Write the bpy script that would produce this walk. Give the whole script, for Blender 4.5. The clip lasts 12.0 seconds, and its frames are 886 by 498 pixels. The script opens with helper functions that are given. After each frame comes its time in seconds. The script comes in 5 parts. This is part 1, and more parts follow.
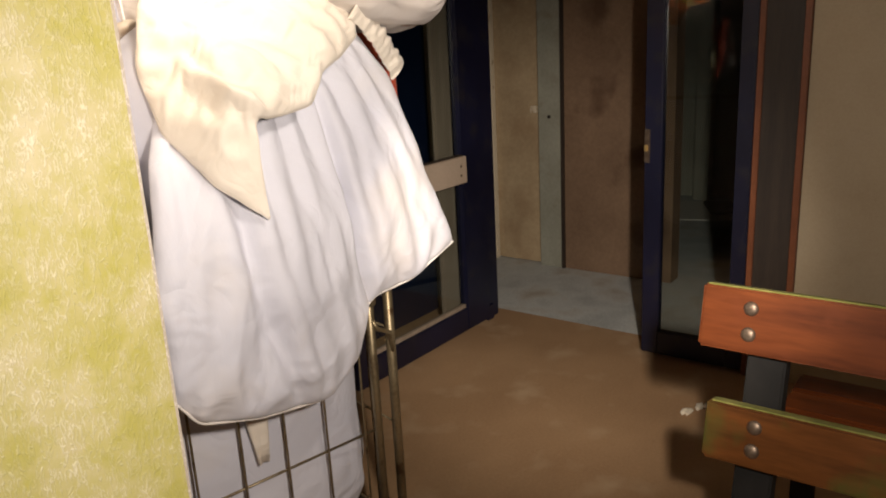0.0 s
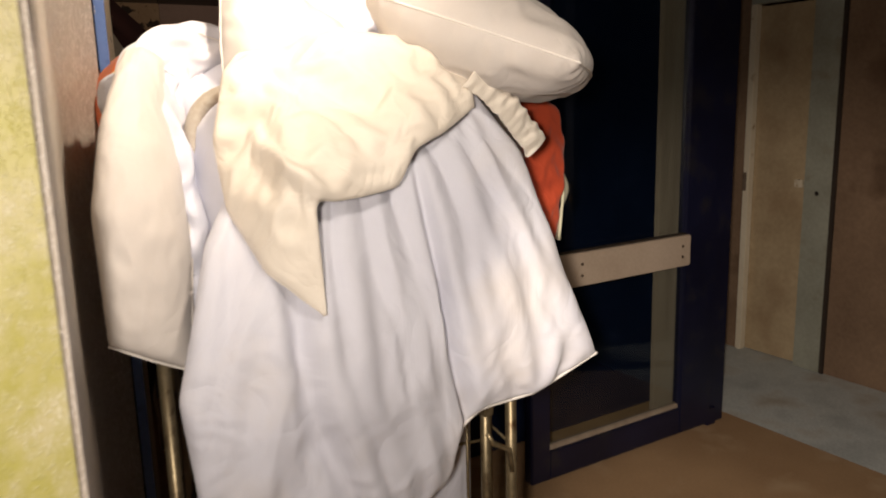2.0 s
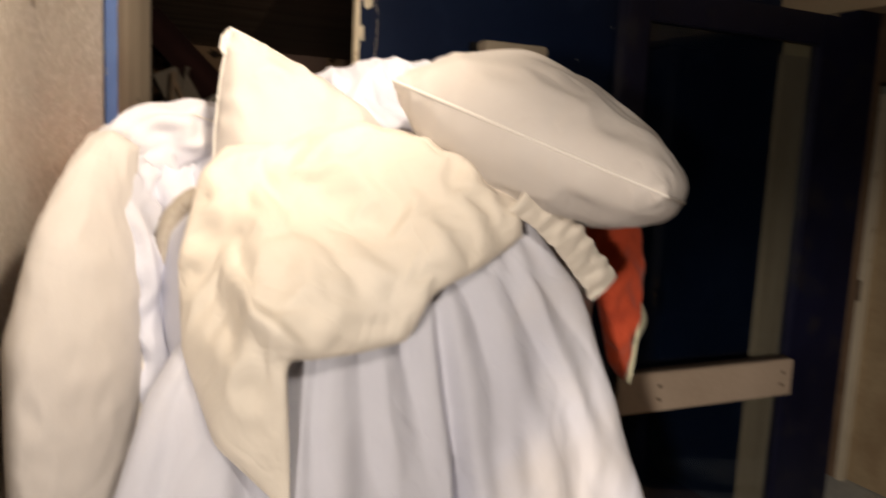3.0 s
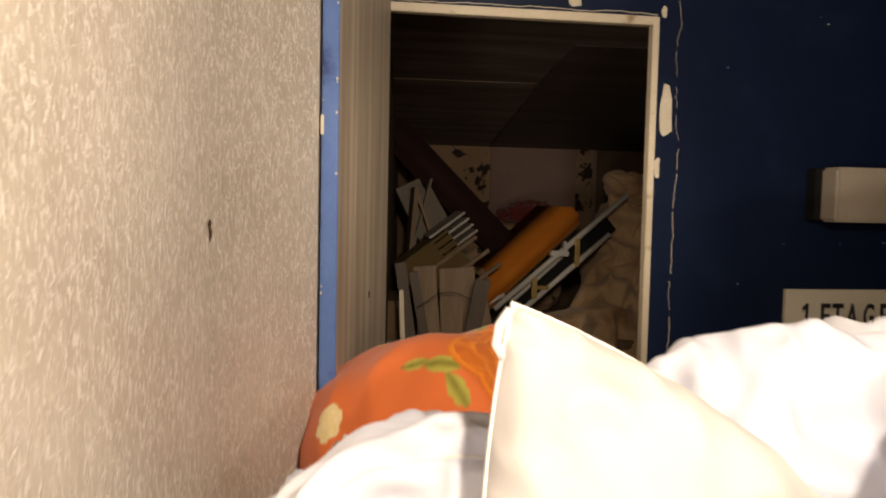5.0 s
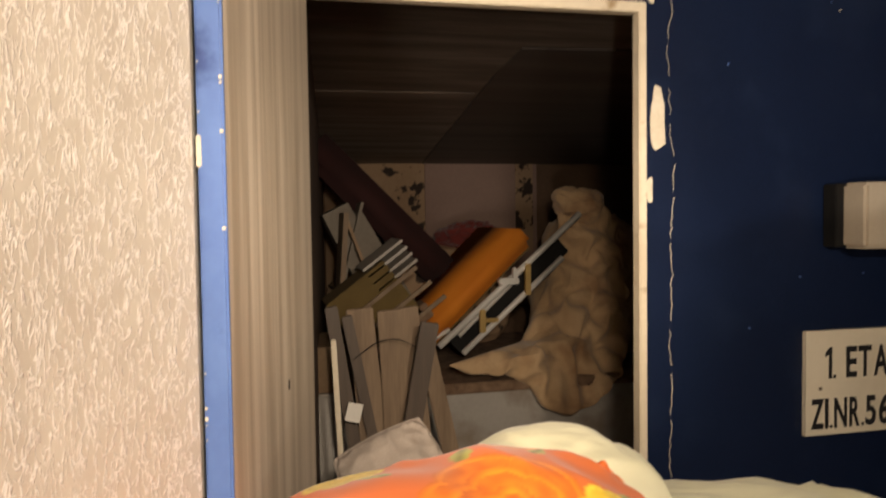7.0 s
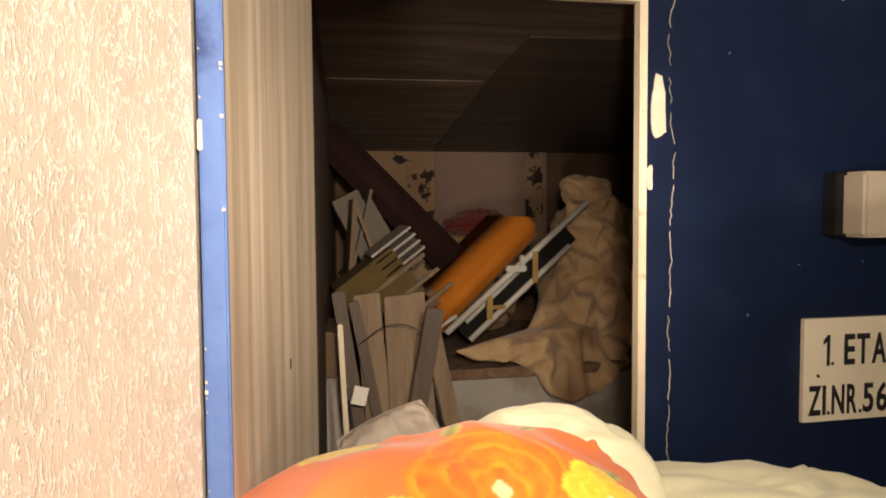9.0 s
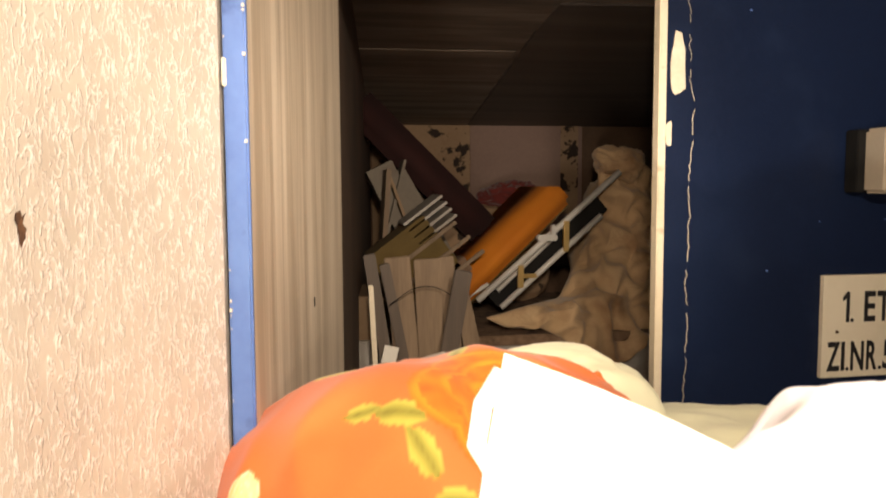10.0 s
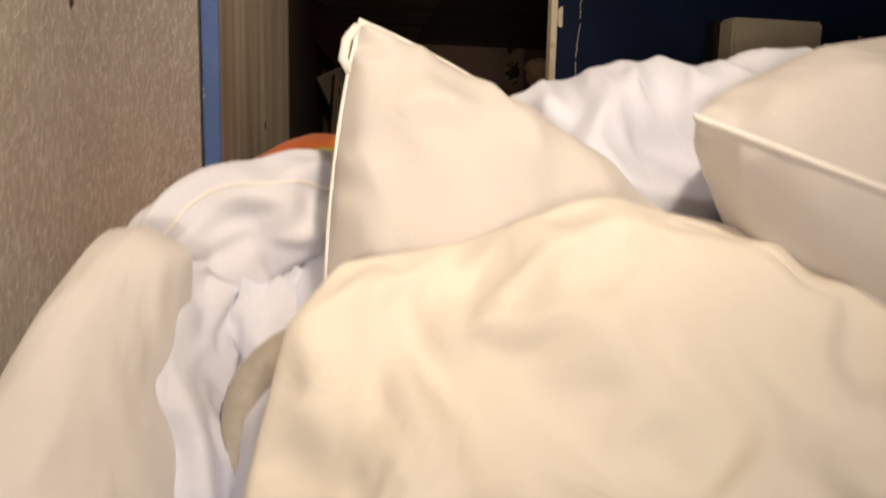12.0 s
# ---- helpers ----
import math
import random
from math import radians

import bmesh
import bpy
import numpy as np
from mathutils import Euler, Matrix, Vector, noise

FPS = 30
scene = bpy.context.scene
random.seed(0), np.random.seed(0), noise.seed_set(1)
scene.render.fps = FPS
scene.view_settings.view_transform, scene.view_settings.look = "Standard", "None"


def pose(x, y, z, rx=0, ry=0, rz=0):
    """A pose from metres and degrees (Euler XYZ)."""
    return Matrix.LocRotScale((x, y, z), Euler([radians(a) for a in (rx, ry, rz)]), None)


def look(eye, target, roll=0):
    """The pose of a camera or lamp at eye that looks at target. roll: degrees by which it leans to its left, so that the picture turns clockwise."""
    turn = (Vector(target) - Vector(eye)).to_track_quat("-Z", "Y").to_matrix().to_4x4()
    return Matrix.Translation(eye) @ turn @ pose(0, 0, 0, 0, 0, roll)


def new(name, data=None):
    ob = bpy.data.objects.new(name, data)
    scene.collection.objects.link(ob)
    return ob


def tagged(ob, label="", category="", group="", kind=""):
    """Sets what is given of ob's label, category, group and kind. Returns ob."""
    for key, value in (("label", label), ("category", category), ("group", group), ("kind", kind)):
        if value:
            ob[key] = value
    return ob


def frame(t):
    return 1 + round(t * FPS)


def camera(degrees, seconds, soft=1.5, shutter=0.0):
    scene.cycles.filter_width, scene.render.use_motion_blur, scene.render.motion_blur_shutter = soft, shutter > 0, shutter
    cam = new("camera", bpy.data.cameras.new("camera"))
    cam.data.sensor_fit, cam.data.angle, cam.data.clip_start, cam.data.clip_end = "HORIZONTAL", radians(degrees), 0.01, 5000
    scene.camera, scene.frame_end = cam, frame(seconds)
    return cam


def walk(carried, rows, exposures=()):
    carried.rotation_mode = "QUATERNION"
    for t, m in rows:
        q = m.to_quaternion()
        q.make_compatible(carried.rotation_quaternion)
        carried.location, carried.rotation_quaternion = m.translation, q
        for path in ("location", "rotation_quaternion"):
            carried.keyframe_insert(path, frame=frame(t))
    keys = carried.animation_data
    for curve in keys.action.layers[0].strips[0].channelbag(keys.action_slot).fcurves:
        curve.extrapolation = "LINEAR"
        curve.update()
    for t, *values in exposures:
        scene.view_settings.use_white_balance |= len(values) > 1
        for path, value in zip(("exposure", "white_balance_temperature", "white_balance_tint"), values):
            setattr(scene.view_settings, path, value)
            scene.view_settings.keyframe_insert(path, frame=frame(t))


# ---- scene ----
cam = camera(60.0, 12.0, soft=1.9, shutter=0.5)
PATH = [
    (0, (-0.187, 0.542, 1.436), (1.347, 1.71, 0.904), -3.1),
    (0.5, (-0.165, 0.551, 1.437), (1.356, 1.716, 0.866), -2.4),
    (1, (-0.043, 0.525, 1.462), (1.343, 1.893, 1.007), -3.3),
    (1.5, (0.119, 0.487, 1.48), (1.325, 2.035, 1.093), -0.7),
    (2, (0.261, 0.53, 1.464), (1.295, 2.198, 1.079), -1.5),
    (2.5, (0.408, 0.685, 1.499), (1.495, 2.332, 1.174), 2.5),
    (3, (0.505, 0.789, 1.563), (1.357, 2.58, 1.3), 2.8),
    (3.5, (0.594, 0.874, 1.653), (1.061, 2.811, 1.484), 4.3),
    (3.7, (0.622, 0.925, 1.673), (0.968, 2.89, 1.539), 4.9),
    (5.3, (0.566, 1.489, 1.821), (0.839, 3.467, 1.696), 1.0),
    (5.5, (0.595, 1.537, 1.83), (0.861, 3.514, 1.696), 1.0),
    (6, (0.628, 1.67, 1.843), (0.899, 3.65, 1.774), 0.7),
    (6.5, (0.624, 1.736, 1.852), (1.094, 3.679, 1.834), 0.1),
    (7, (0.601, 1.771, 1.842), (1.057, 3.716, 1.756), -0.8),
    (7.2, (0.595, 1.781, 1.838), (1.037, 3.728, 1.715), -0.6),
    (8.8, (0.608, 1.748, 1.841), (1.049, 3.695, 1.714), -0.2),
    (9, (0.614, 1.744, 1.837), (1.037, 3.695, 1.722), -0.4),
    (9.5, (0.634, 1.719, 1.825), (1.03, 3.676, 1.707), -1.0),
    (10, (0.635, 1.689, 1.791), (0.955, 3.657, 1.628), -0.3),
    (10.5, (0.62, 1.64, 1.776), (1.024, 3.587, 1.563), -0.3),
    (11, (0.597, 1.571, 1.742), (1.079, 3.494, 1.477), -2.3),
    (11.5, (0.602, 1.478, 1.708), (1.146, 3.383, 1.434), 0.5),
    (12, (0.639, 1.355, 1.64), (1.071, 3.283, 1.327), 1.3),
]
EXPOSURES = [(0.0, 0.15), (2.0, -0.1), (2.5, -0.30), (3.0, -0.45), (3.7, -0.65), (5.3, -0.2), (6.5, 0.35), (9.5, 0.95), (10.5, 0.8), (11.0, 0.2), (11.5, -0.6), (12.0, -1.0)]
walk(cam, [(t, look(eye, target, roll)) for t, eye, target, roll in PATH], EXPOSURES)

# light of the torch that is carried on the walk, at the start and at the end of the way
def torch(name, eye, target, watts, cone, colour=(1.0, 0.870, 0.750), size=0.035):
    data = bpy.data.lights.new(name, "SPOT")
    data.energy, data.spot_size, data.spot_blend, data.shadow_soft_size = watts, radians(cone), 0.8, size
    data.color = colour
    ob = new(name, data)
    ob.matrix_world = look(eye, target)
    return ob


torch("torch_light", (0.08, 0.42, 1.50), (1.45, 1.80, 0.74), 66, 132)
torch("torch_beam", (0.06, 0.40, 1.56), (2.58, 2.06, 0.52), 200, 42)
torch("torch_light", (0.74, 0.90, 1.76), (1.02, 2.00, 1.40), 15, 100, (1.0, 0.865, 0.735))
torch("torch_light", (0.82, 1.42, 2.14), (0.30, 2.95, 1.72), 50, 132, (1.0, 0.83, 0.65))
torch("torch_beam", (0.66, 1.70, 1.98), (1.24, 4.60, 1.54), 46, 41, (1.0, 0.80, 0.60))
world = bpy.data.worlds.new("world")
world.use_nodes = True
scene.world = world
world.node_tree.nodes["Background"].inputs[0].default_value = (0.012, 0.011, 0.012, 1)
world.node_tree.nodes["Background"].inputs[1].default_value = 0.25


# ---- materials ----
def material(name, a, b, rough=0.7, scale=6.0, grain=60.0, bump=0.15, depth=0.004, metal=0.0, stretch=(1, 1, 1), low=0.35, high=0.65, sheen=0.0, c=None, cscale=2.0, clow=0.55, chigh=0.7):
    m = bpy.data.materials.new(name)
    m.use_nodes = True
    n, l = m.node_tree.nodes, m.node_tree.links
    out = n["Principled BSDF"]
    co, mp = n.new("ShaderNodeTexCoord"), n.new("ShaderNodeMapping")
    mp.inputs["Scale"].default_value = stretch
    l.new(co.outputs["Object"], mp.inputs[0])
    big, fine = n.new("ShaderNodeTexNoise"), n.new("ShaderNodeTexNoise")
    big.inputs["Scale"].default_value, big.inputs["Detail"].default_value = scale, 6
    fine.inputs["Scale"].default_value, fine.inputs["Detail"].default_value = grain, 4
    l.new(mp.outputs[0], big.inputs["Vector"])
    l.new(mp.outputs[0], fine.inputs["Vector"])
    add = n.new("ShaderNodeMath")
    add.operation, add.inputs[1].default_value = "MULTIPLY_ADD", 0.35
    l.new(fine.outputs["Fac"], add.inputs[0])
    half = n.new("ShaderNodeMath")
    half.operation, half.inputs[1].default_value = "MULTIPLY", 0.65
    l.new(big.outputs["Fac"], half.inputs[0])
    l.new(half.outputs[0], add.inputs[2])
    ramp = n.new("ShaderNodeValToRGB")
    ramp.color_ramp.elements[0].position, ramp.color_ramp.elements[1].position = low, high
    ramp.color_ramp.elements[0].color, ramp.color_ramp.elements[1].color = (*a, 1), (*b, 1)
    l.new(add.outputs[0], ramp.inputs[0])
    colour = ramp.outputs[0]
    if c:
        spot, cut, mix = n.new("ShaderNodeTexNoise"), n.new("ShaderNodeMapRange"), n.new("ShaderNodeMix")
        spot.inputs["Scale"].default_value, spot.inputs["Detail"].default_value = cscale, 8
        l.new(co.outputs["Object"], spot.inputs["Vector"])
        cut.inputs[1].default_value, cut.inputs[2].default_value = clow, chigh
        l.new(spot.outputs["Fac"], cut.inputs[0])
        mix.data_type = "RGBA"
        l.new(cut.outputs[0], mix.inputs[0])
        l.new(colour, mix.inputs[6])
        mix.inputs[7].default_value = (*c, 1)
        colour = mix.outputs[2]
    l.new(colour, out.inputs["Base Color"])
    rr = n.new("ShaderNodeMapRange")
    rr.inputs[3].default_value, rr.inputs[4].default_value = max(0.03, rough - 0.12), min(1, rough + 0.12)
    l.new(fine.outputs["Fac"], rr.inputs[0])
    l.new(rr.outputs[0], out.inputs["Roughness"])
    out.inputs["Metallic"].default_value = metal
    out.inputs["Sheen Weight"].default_value = sheen
    bm = n.new("ShaderNodeBump")
    bm.inputs["Strength"].default_value, bm.inputs["Distance"].default_value = bump, depth
    l.new(fine.outputs["Fac"], bm.inputs["Height"])
    l.new(bm.outputs[0], out.inputs["Normal"])
    return m


def plaster(name, a, b, mould=None, relief=0.50):
    """Rough plaster with short upright runs standing proud, their highlights painted paler; with mould over it if a
    colour is given.
    """
    m = material(name, a, b, 0.75, 5, 40, 0.2, 0.003)
    n, l = m.node_tree.nodes, m.node_tree.links
    out = n["Principled BSDF"]
    co, mp, runs, cut, bm = (n.new("ShaderNode" + k) for k in ("TexCoord", "Mapping", "TexNoise", "MapRange", "Bump"))
    mp.inputs["Scale"].default_value = (215, 215, 78)
    l.new(co.outputs["Object"], mp.inputs[0])
    warp = n.new("ShaderNodeTexNoise")
    warp.inputs["Scale"].default_value = 0.35
    l.new(mp.outputs[0], warp.inputs["Vector"])
    vm = n.new("ShaderNodeVectorMath")
    vm.operation = "MULTIPLY_ADD"
    vm.inputs[1].default_value = (2.4, 2.4, 2.4)
    l.new(warp.outputs["Color"], vm.inputs[0])
    l.new(mp.outputs[0], vm.inputs[2])
    runs.inputs["Scale"].default_value, runs.inputs["Detail"].default_value = 1.0, 3
    l.new(vm.outputs[0], runs.inputs["Vector"])
    ridge, off, many, cover, both = (n.new("ShaderNode" + k) for k in ("Math", "Math", "TexNoise", "MapRange", "Math"))
    ridge.operation, ridge.inputs[1].default_value = "SUBTRACT", 0.5
    off.operation, both.operation = "ABSOLUTE", "MULTIPLY"
    l.new(runs.outputs["Fac"], ridge.inputs[0])
    l.new(ridge.outputs[0], off.inputs[0])
    cut.inputs[1].default_value, cut.inputs[2].default_value, cut.inputs[3].default_value, cut.inputs[4].default_value = 0.012, 0.060, 1, 0
    l.new(off.outputs[0], cut.inputs[0])
    many.inputs["Scale"].default_value, many.inputs["Detail"].default_value = 0.75, 3
    l.new(mp.outputs[0], many.inputs["Vector"])
    cover.inputs[1].default_value, cover.inputs[2].default_value = 0.40, 0.52
    l.new(many.outputs["Fac"], cover.inputs[0])
    l.new(cut.outputs[0], both.inputs[0])
    l.new(cover.outputs[0], both.inputs[1])
    cut = both
    bm.inputs["Strength"].default_value, bm.inputs["Distance"].default_value = relief, 0.0028
    l.new(cut.outputs[0], bm.inputs["Height"])
    l.new(bm.outputs[0], out.inputs["Normal"])
    out.inputs["Roughness"].default_value = 0.42
    for old in list(out.inputs["Roughness"].links):
        l.remove(old)
    # paler mix along the runs puts their highlight into the base colour
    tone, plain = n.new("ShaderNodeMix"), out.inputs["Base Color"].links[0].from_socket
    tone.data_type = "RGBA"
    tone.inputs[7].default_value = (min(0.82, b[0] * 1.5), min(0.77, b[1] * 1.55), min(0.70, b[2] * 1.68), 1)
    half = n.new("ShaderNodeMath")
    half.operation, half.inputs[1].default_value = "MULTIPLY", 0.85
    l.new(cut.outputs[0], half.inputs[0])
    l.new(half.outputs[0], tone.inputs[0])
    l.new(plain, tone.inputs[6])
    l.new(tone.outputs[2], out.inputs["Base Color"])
    if mould:
        old = out.inputs["Base Color"].links[0].from_socket
        spread, sm, mix = n.new("ShaderNodeTexNoise"), n.new("ShaderNodeMapRange"), n.new("ShaderNodeMix")
        spread.inputs["Scale"].default_value, spread.inputs["Detail"].default_value, spread.inputs["Roughness"].default_value = 9.0, 12, 0.72
        l.new(co.outputs["Object"], spread.inputs["Vector"])
        sm.inputs[1].default_value, sm.inputs[2].default_value, sm.inputs[4].default_value = 0.36, 0.62, 0.85
        l.new(spread.outputs["Fac"], sm.inputs[0])
        mix.data_type = "RGBA"
        l.new(sm.outputs[0], mix.inputs[0])
        l.new(old, mix.inputs[6])
        mix.inputs[7].default_value = (*mould, 1)
        l.new(mix.outputs[2], out.inputs["Base Color"])
    return m


def glass(name, rough=0.03):
    m = bpy.data.materials.new(name)
    m.use_nodes = True
    n, l = m.node_tree.nodes, m.node_tree.links
    clear, gloss, mix = n.new("ShaderNodeBsdfTransparent"), n.new("ShaderNodeBsdfGlossy"), n.new("ShaderNodeMixShader")
    clear.inputs[0].default_value = (0.72, 0.76, 0.74, 1)
    gloss.inputs["Roughness"].default_value = rough
    dust = n.new("ShaderNodeTexNoise")
    dust.inputs["Scale"].default_value = 9
    cut = n.new("ShaderNodeMapRange")
    cut.inputs[3].default_value, cut.inputs[4].default_value = 0.03, 0.09
    l.new(dust.outputs["Fac"], cut.inputs[0])
    l.new(cut.outputs[0], mix.inputs[0])
    l.new(clear.outputs[0], mix.inputs[1])
    l.new(gloss.outputs[0], mix.inputs[2])
    l.new(mix.outputs[0], n["Material Output"].inputs[0])
    return m


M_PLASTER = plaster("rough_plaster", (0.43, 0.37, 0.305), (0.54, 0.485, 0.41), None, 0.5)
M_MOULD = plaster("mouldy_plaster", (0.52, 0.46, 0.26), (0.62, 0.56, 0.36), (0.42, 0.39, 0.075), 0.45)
M_BLUE = material("dark_blue_paint", (0.0045, 0.0100, 0.032), (0.0060, 0.0138, 0.044), 0.42, 2.5, 160, 0.25, 0.0015, c=(0.009, 0.018, 0.050), cscale=7)
M_EDGE = material("mid_blue_paint", (0.085, 0.155, 0.40), (0.115, 0.205, 0.48), 0.35, 9, 90, 0.2, 0.001, c=(0.03, 0.06, 0.2), cscale=14, clow=0.6, chigh=0.7)
M_NAVY = material("navy_frame_paint", (0.005, 0.0055, 0.018), (0.009, 0.010, 0.032), 0.38, 4, 120, 0.15, 0.001, c=(0.018, 0.017, 0.026), cscale=10)
M_CHIP = material("bare_plaster", (0.62, 0.55, 0.42), (0.75, 0.68, 0.55), 0.85, 20, 120, 0.3, 0.002)
M_BLUE.node_tree.nodes["Principled BSDF"].inputs["Specular IOR Level"].default_value = 0.25
M_LAMINATE = material("grained_laminate", (0.42, 0.345, 0.26), (0.66, 0.57, 0.46), 0.5, 3, 26, 0.08, 0.001, stretch=(9, 9, 0.25), low=0.40, high=0.6)
M_WHITEWOOD = material("cream_painted_wood", (0.60, 0.52, 0.39), (0.70, 0.62, 0.48), 0.5, 6, 70, 0.15, 0.001, c=(0.35, 0.25, 0.14), cscale=16, clow=0.62, chigh=0.72)
M_FLOOR = material("dusty_brown_floor", (0.31, 0.185, 0.092), (0.42, 0.265, 0.140), 0.8, 2.2, 90, 0.35, 0.003, c=(0.46, 0.32, 0.19), cscale=5, clow=0.55, chigh=0.75)
M_FLOOR2 = material("grey_corridor_floor", (0.40, 0.42, 0.41), (0.68, 0.70, 0.67), 0.75, 4, 80, 0.35, 0.003, c=(0.30, 0.23, 0.16), cscale=4, clow=0.52, chigh=0.8)
M_BROWNWALL = material("stained_brown_wall", (0.15, 0.092, 0.055), (0.24, 0.155, 0.095), 0.85, 2.6, 60, 0.3, 0.003, c=(0.10, 0.055, 0.03), cscale=3.5)
M_BEIGEWALL = material("beige_wall_paint", (0.40, 0.32, 0.21), (0.46, 0.38, 0.26), 0.75, 3, 120, 0.3, 0.002)
M_CEIL = material("hall_ceiling_paint", (0.45, 0.42, 0.36), (0.55, 0.5, 0.43), 0.85, 3, 60)
M_TANDOOR = material("tan_door_paint", (0.33, 0.24, 0.14), (0.47, 0.36, 0.22), 0.6, 3.5, 50, 0.15, 0.002, c=(0.26, 0.16, 0.085), cscale=4, clow=0.5, chigh=0.85)
M_GREYGREEN = material("grey_green_paint", (0.24, 0.24, 0.19), (0.33, 0.33, 0.27), 0.55, 5, 60, 0.15, 0.001, c=(0.18, 0.14, 0.09), cscale=9, clow=0.6, chigh=0.9)
M_RAILBOARD = material("beige_rail_board", (0.42, 0.33, 0.25), (0.50, 0.40, 0.31), 0.45, 5, 80, 0.1, 0.001)
M_BATTEN = material("weathered_board", (0.26, 0.20, 0.15), (0.36, 0.29, 0.22), 0.7, 4, 40, 0.2, 0.001, stretch=(6, 6, 0.4))
M_JAMB = material("dark_stained_jamb", (0.020, 0.013, 0.009), (0.042, 0.028, 0.019), 0.6, 5, 40, 0.25, 0.001, stretch=(6, 6, 0.5))
M_REDWOOD = material("red_brown_edge", (0.14, 0.042, 0.014), (0.22, 0.07, 0.025), 0.5, 5, 50, 0.2, 0.001)
M_SLAT = material("orange_varnished_slat", (0.075, 0.017, 0.0035), (0.15, 0.038, 0.008), 0.5, 6, 30, 0.12, 0.001, stretch=(4, 0.5, 4), c=(0.12, 0.03, 0.008), cscale=8)
M_SLATD = material("dull_brown_slat", (0.055, 0.020, 0.006), (0.12, 0.042, 0.010), 0.4, 6, 30, 0.15, 0.001, stretch=(4, 0.5, 4), c=(0.06, 0.055, 0.012), cscale=7)
M_MOSS = material("green_algae", (0.12, 0.13, 0.02), (0.24, 0.22, 0.06), 0.9, 20, 90, 0.5, 0.003)
M_BLACK = material("black_steel", (0.006, 0.006, 0.006), (0.014, 0.013, 0.012), 0.7, 12, 90, 0.2, 0.001)
M_BLACK.node_tree.nodes["Principled BSDF"].inputs["Specular IOR Level"].default_value = 0.2
M_BOLT = material("dull_bolt", (0.10, 0.07, 0.05), (0.20, 0.15, 0.11), 0.45, 40, 200, 0.2, 0.0005, metal=0.7)
M_DUVET = material("lilac_white_cotton", (0.60, 0.61, 0.70), (0.70, 0.71, 0.79), 0.9, 4, 900, 0.12, 0.0006, sheen=0.15, c=(0.70, 0.64, 0.58), cscale=3.0, clow=0.5, chigh=0.8)
M_PILLOW = material("greyish_white_ticking", (0.57, 0.525, 0.49), (0.67, 0.63, 0.595), 0.9, 5, 900, 0.12, 0.0006, sheen=0.15, c=(0.50, 0.42, 0.35), cscale=6, clow=0.66, chigh=0.8)
M_CREAM = material("cream_cotton", (0.77, 0.70, 0.60), (0.83, 0.77, 0.68), 0.92, 5, 900, 0.15, 0.0006, sheen=0.15)
M_SEAM = material("white_piping", (0.78, 0.74, 0.69), (0.84, 0.8, 0.75), 0.9, 20, 600, 0.2, 0.0005)
M_ORANGE = material("orange_cotton", (0.62, 0.115, 0.03), (0.72, 0.16, 0.045), 0.85, 6, 700, 0.15, 0.0006, sheen=0.2)
M_REDCLOTH = material("red_orange_cotton", (0.50, 0.055, 0.018), (0.62, 0.085, 0.025), 0.85, 6, 700, 0.15, 0.0006, sheen=0.2)
M_PALEYELLOW = material("pale_yellow_cotton", (0.70, 0.68, 0.46), (0.76, 0.74, 0.54), 0.9, 5, 800, 0.12, 0.0006, sheen=0.15)
M_BLANKET = material("beige_blanket", (0.50, 0.33, 0.175), (0.62, 0.44, 0.26), 0.95, 7, 300, 0.3, 0.002, sheen=0.2, c=(0.28, 0.15, 0.07), cscale=4)
M_TUBE = material("aged_brass_tube", (0.20, 0.155, 0.085), (0.33, 0.27, 0.17), 0.42, 14, 120, 0.25, 0.0006, metal=0.75, c=(0.10, 0.06, 0.03), cscale=25)
for slat in (M_SLAT, M_SLATD):
    slat.node_tree.nodes["Principled BSDF"].inputs["Specular IOR Level"].default_value = 0.18
M_HANDLE = material("worn_plastic_handle", (0.36, 0.31, 0.25), (0.48, 0.43, 0.36), 0.5, 14, 120, 0.2, 0.0006, c=(0.20, 0.14, 0.09), cscale=22)
M_SIGN = material("cream_sign_plate", (0.66, 0.60, 0.47), (0.72, 0.66, 0.53), 0.4, 4, 60, 0.05, 0.0005)
M_INK = material("black_lettering", (0.010, 0.010, 0.012), (0.015, 0.015, 0.018), 0.5, 8, 60, 0.05, 0.0005)
M_BOX = material("ivory_plastic", (0.37, 0.315, 0.24), (0.43, 0.37, 0.285), 0.5, 5, 120, 0.05, 0.0005)
M_DARK = material("dark_void", (0.012, 0.008, 0.006), (0.02, 0.014, 0.01), 0.9)
M_STOREWALL = material("brown_store_wall", (0.10, 0.06, 0.035), (0.17, 0.10, 0.06), 0.85, 3, 50, 0.3, 0.003)
M_STOREBACK = material("mauve_back_wall", (0.25, 0.165, 0.135), (0.31, 0.21, 0.17), 0.85, 2, 60, 0.2, 0.002)
M_STAINED = material("blotched_wallpaper", (0.30, 0.19, 0.11), (0.38, 0.26, 0.16), 0.85, 4, 60, 0.2, 0.002, c=(0.03, 0.018, 0.012), cscale=13, clow=0.56, chigh=0.6)
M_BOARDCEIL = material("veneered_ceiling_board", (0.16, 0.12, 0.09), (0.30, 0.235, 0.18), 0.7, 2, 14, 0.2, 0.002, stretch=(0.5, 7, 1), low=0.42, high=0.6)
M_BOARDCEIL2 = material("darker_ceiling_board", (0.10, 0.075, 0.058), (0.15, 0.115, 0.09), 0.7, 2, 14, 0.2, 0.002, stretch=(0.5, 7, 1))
M_GREYPANEL = material("grey_white_panel", (0.36, 0.33, 0.29), (0.44, 0.41, 0.37), 0.6, 3, 70, 0.1, 0.001, c=(0.26, 0.21, 0.16), cscale=5)
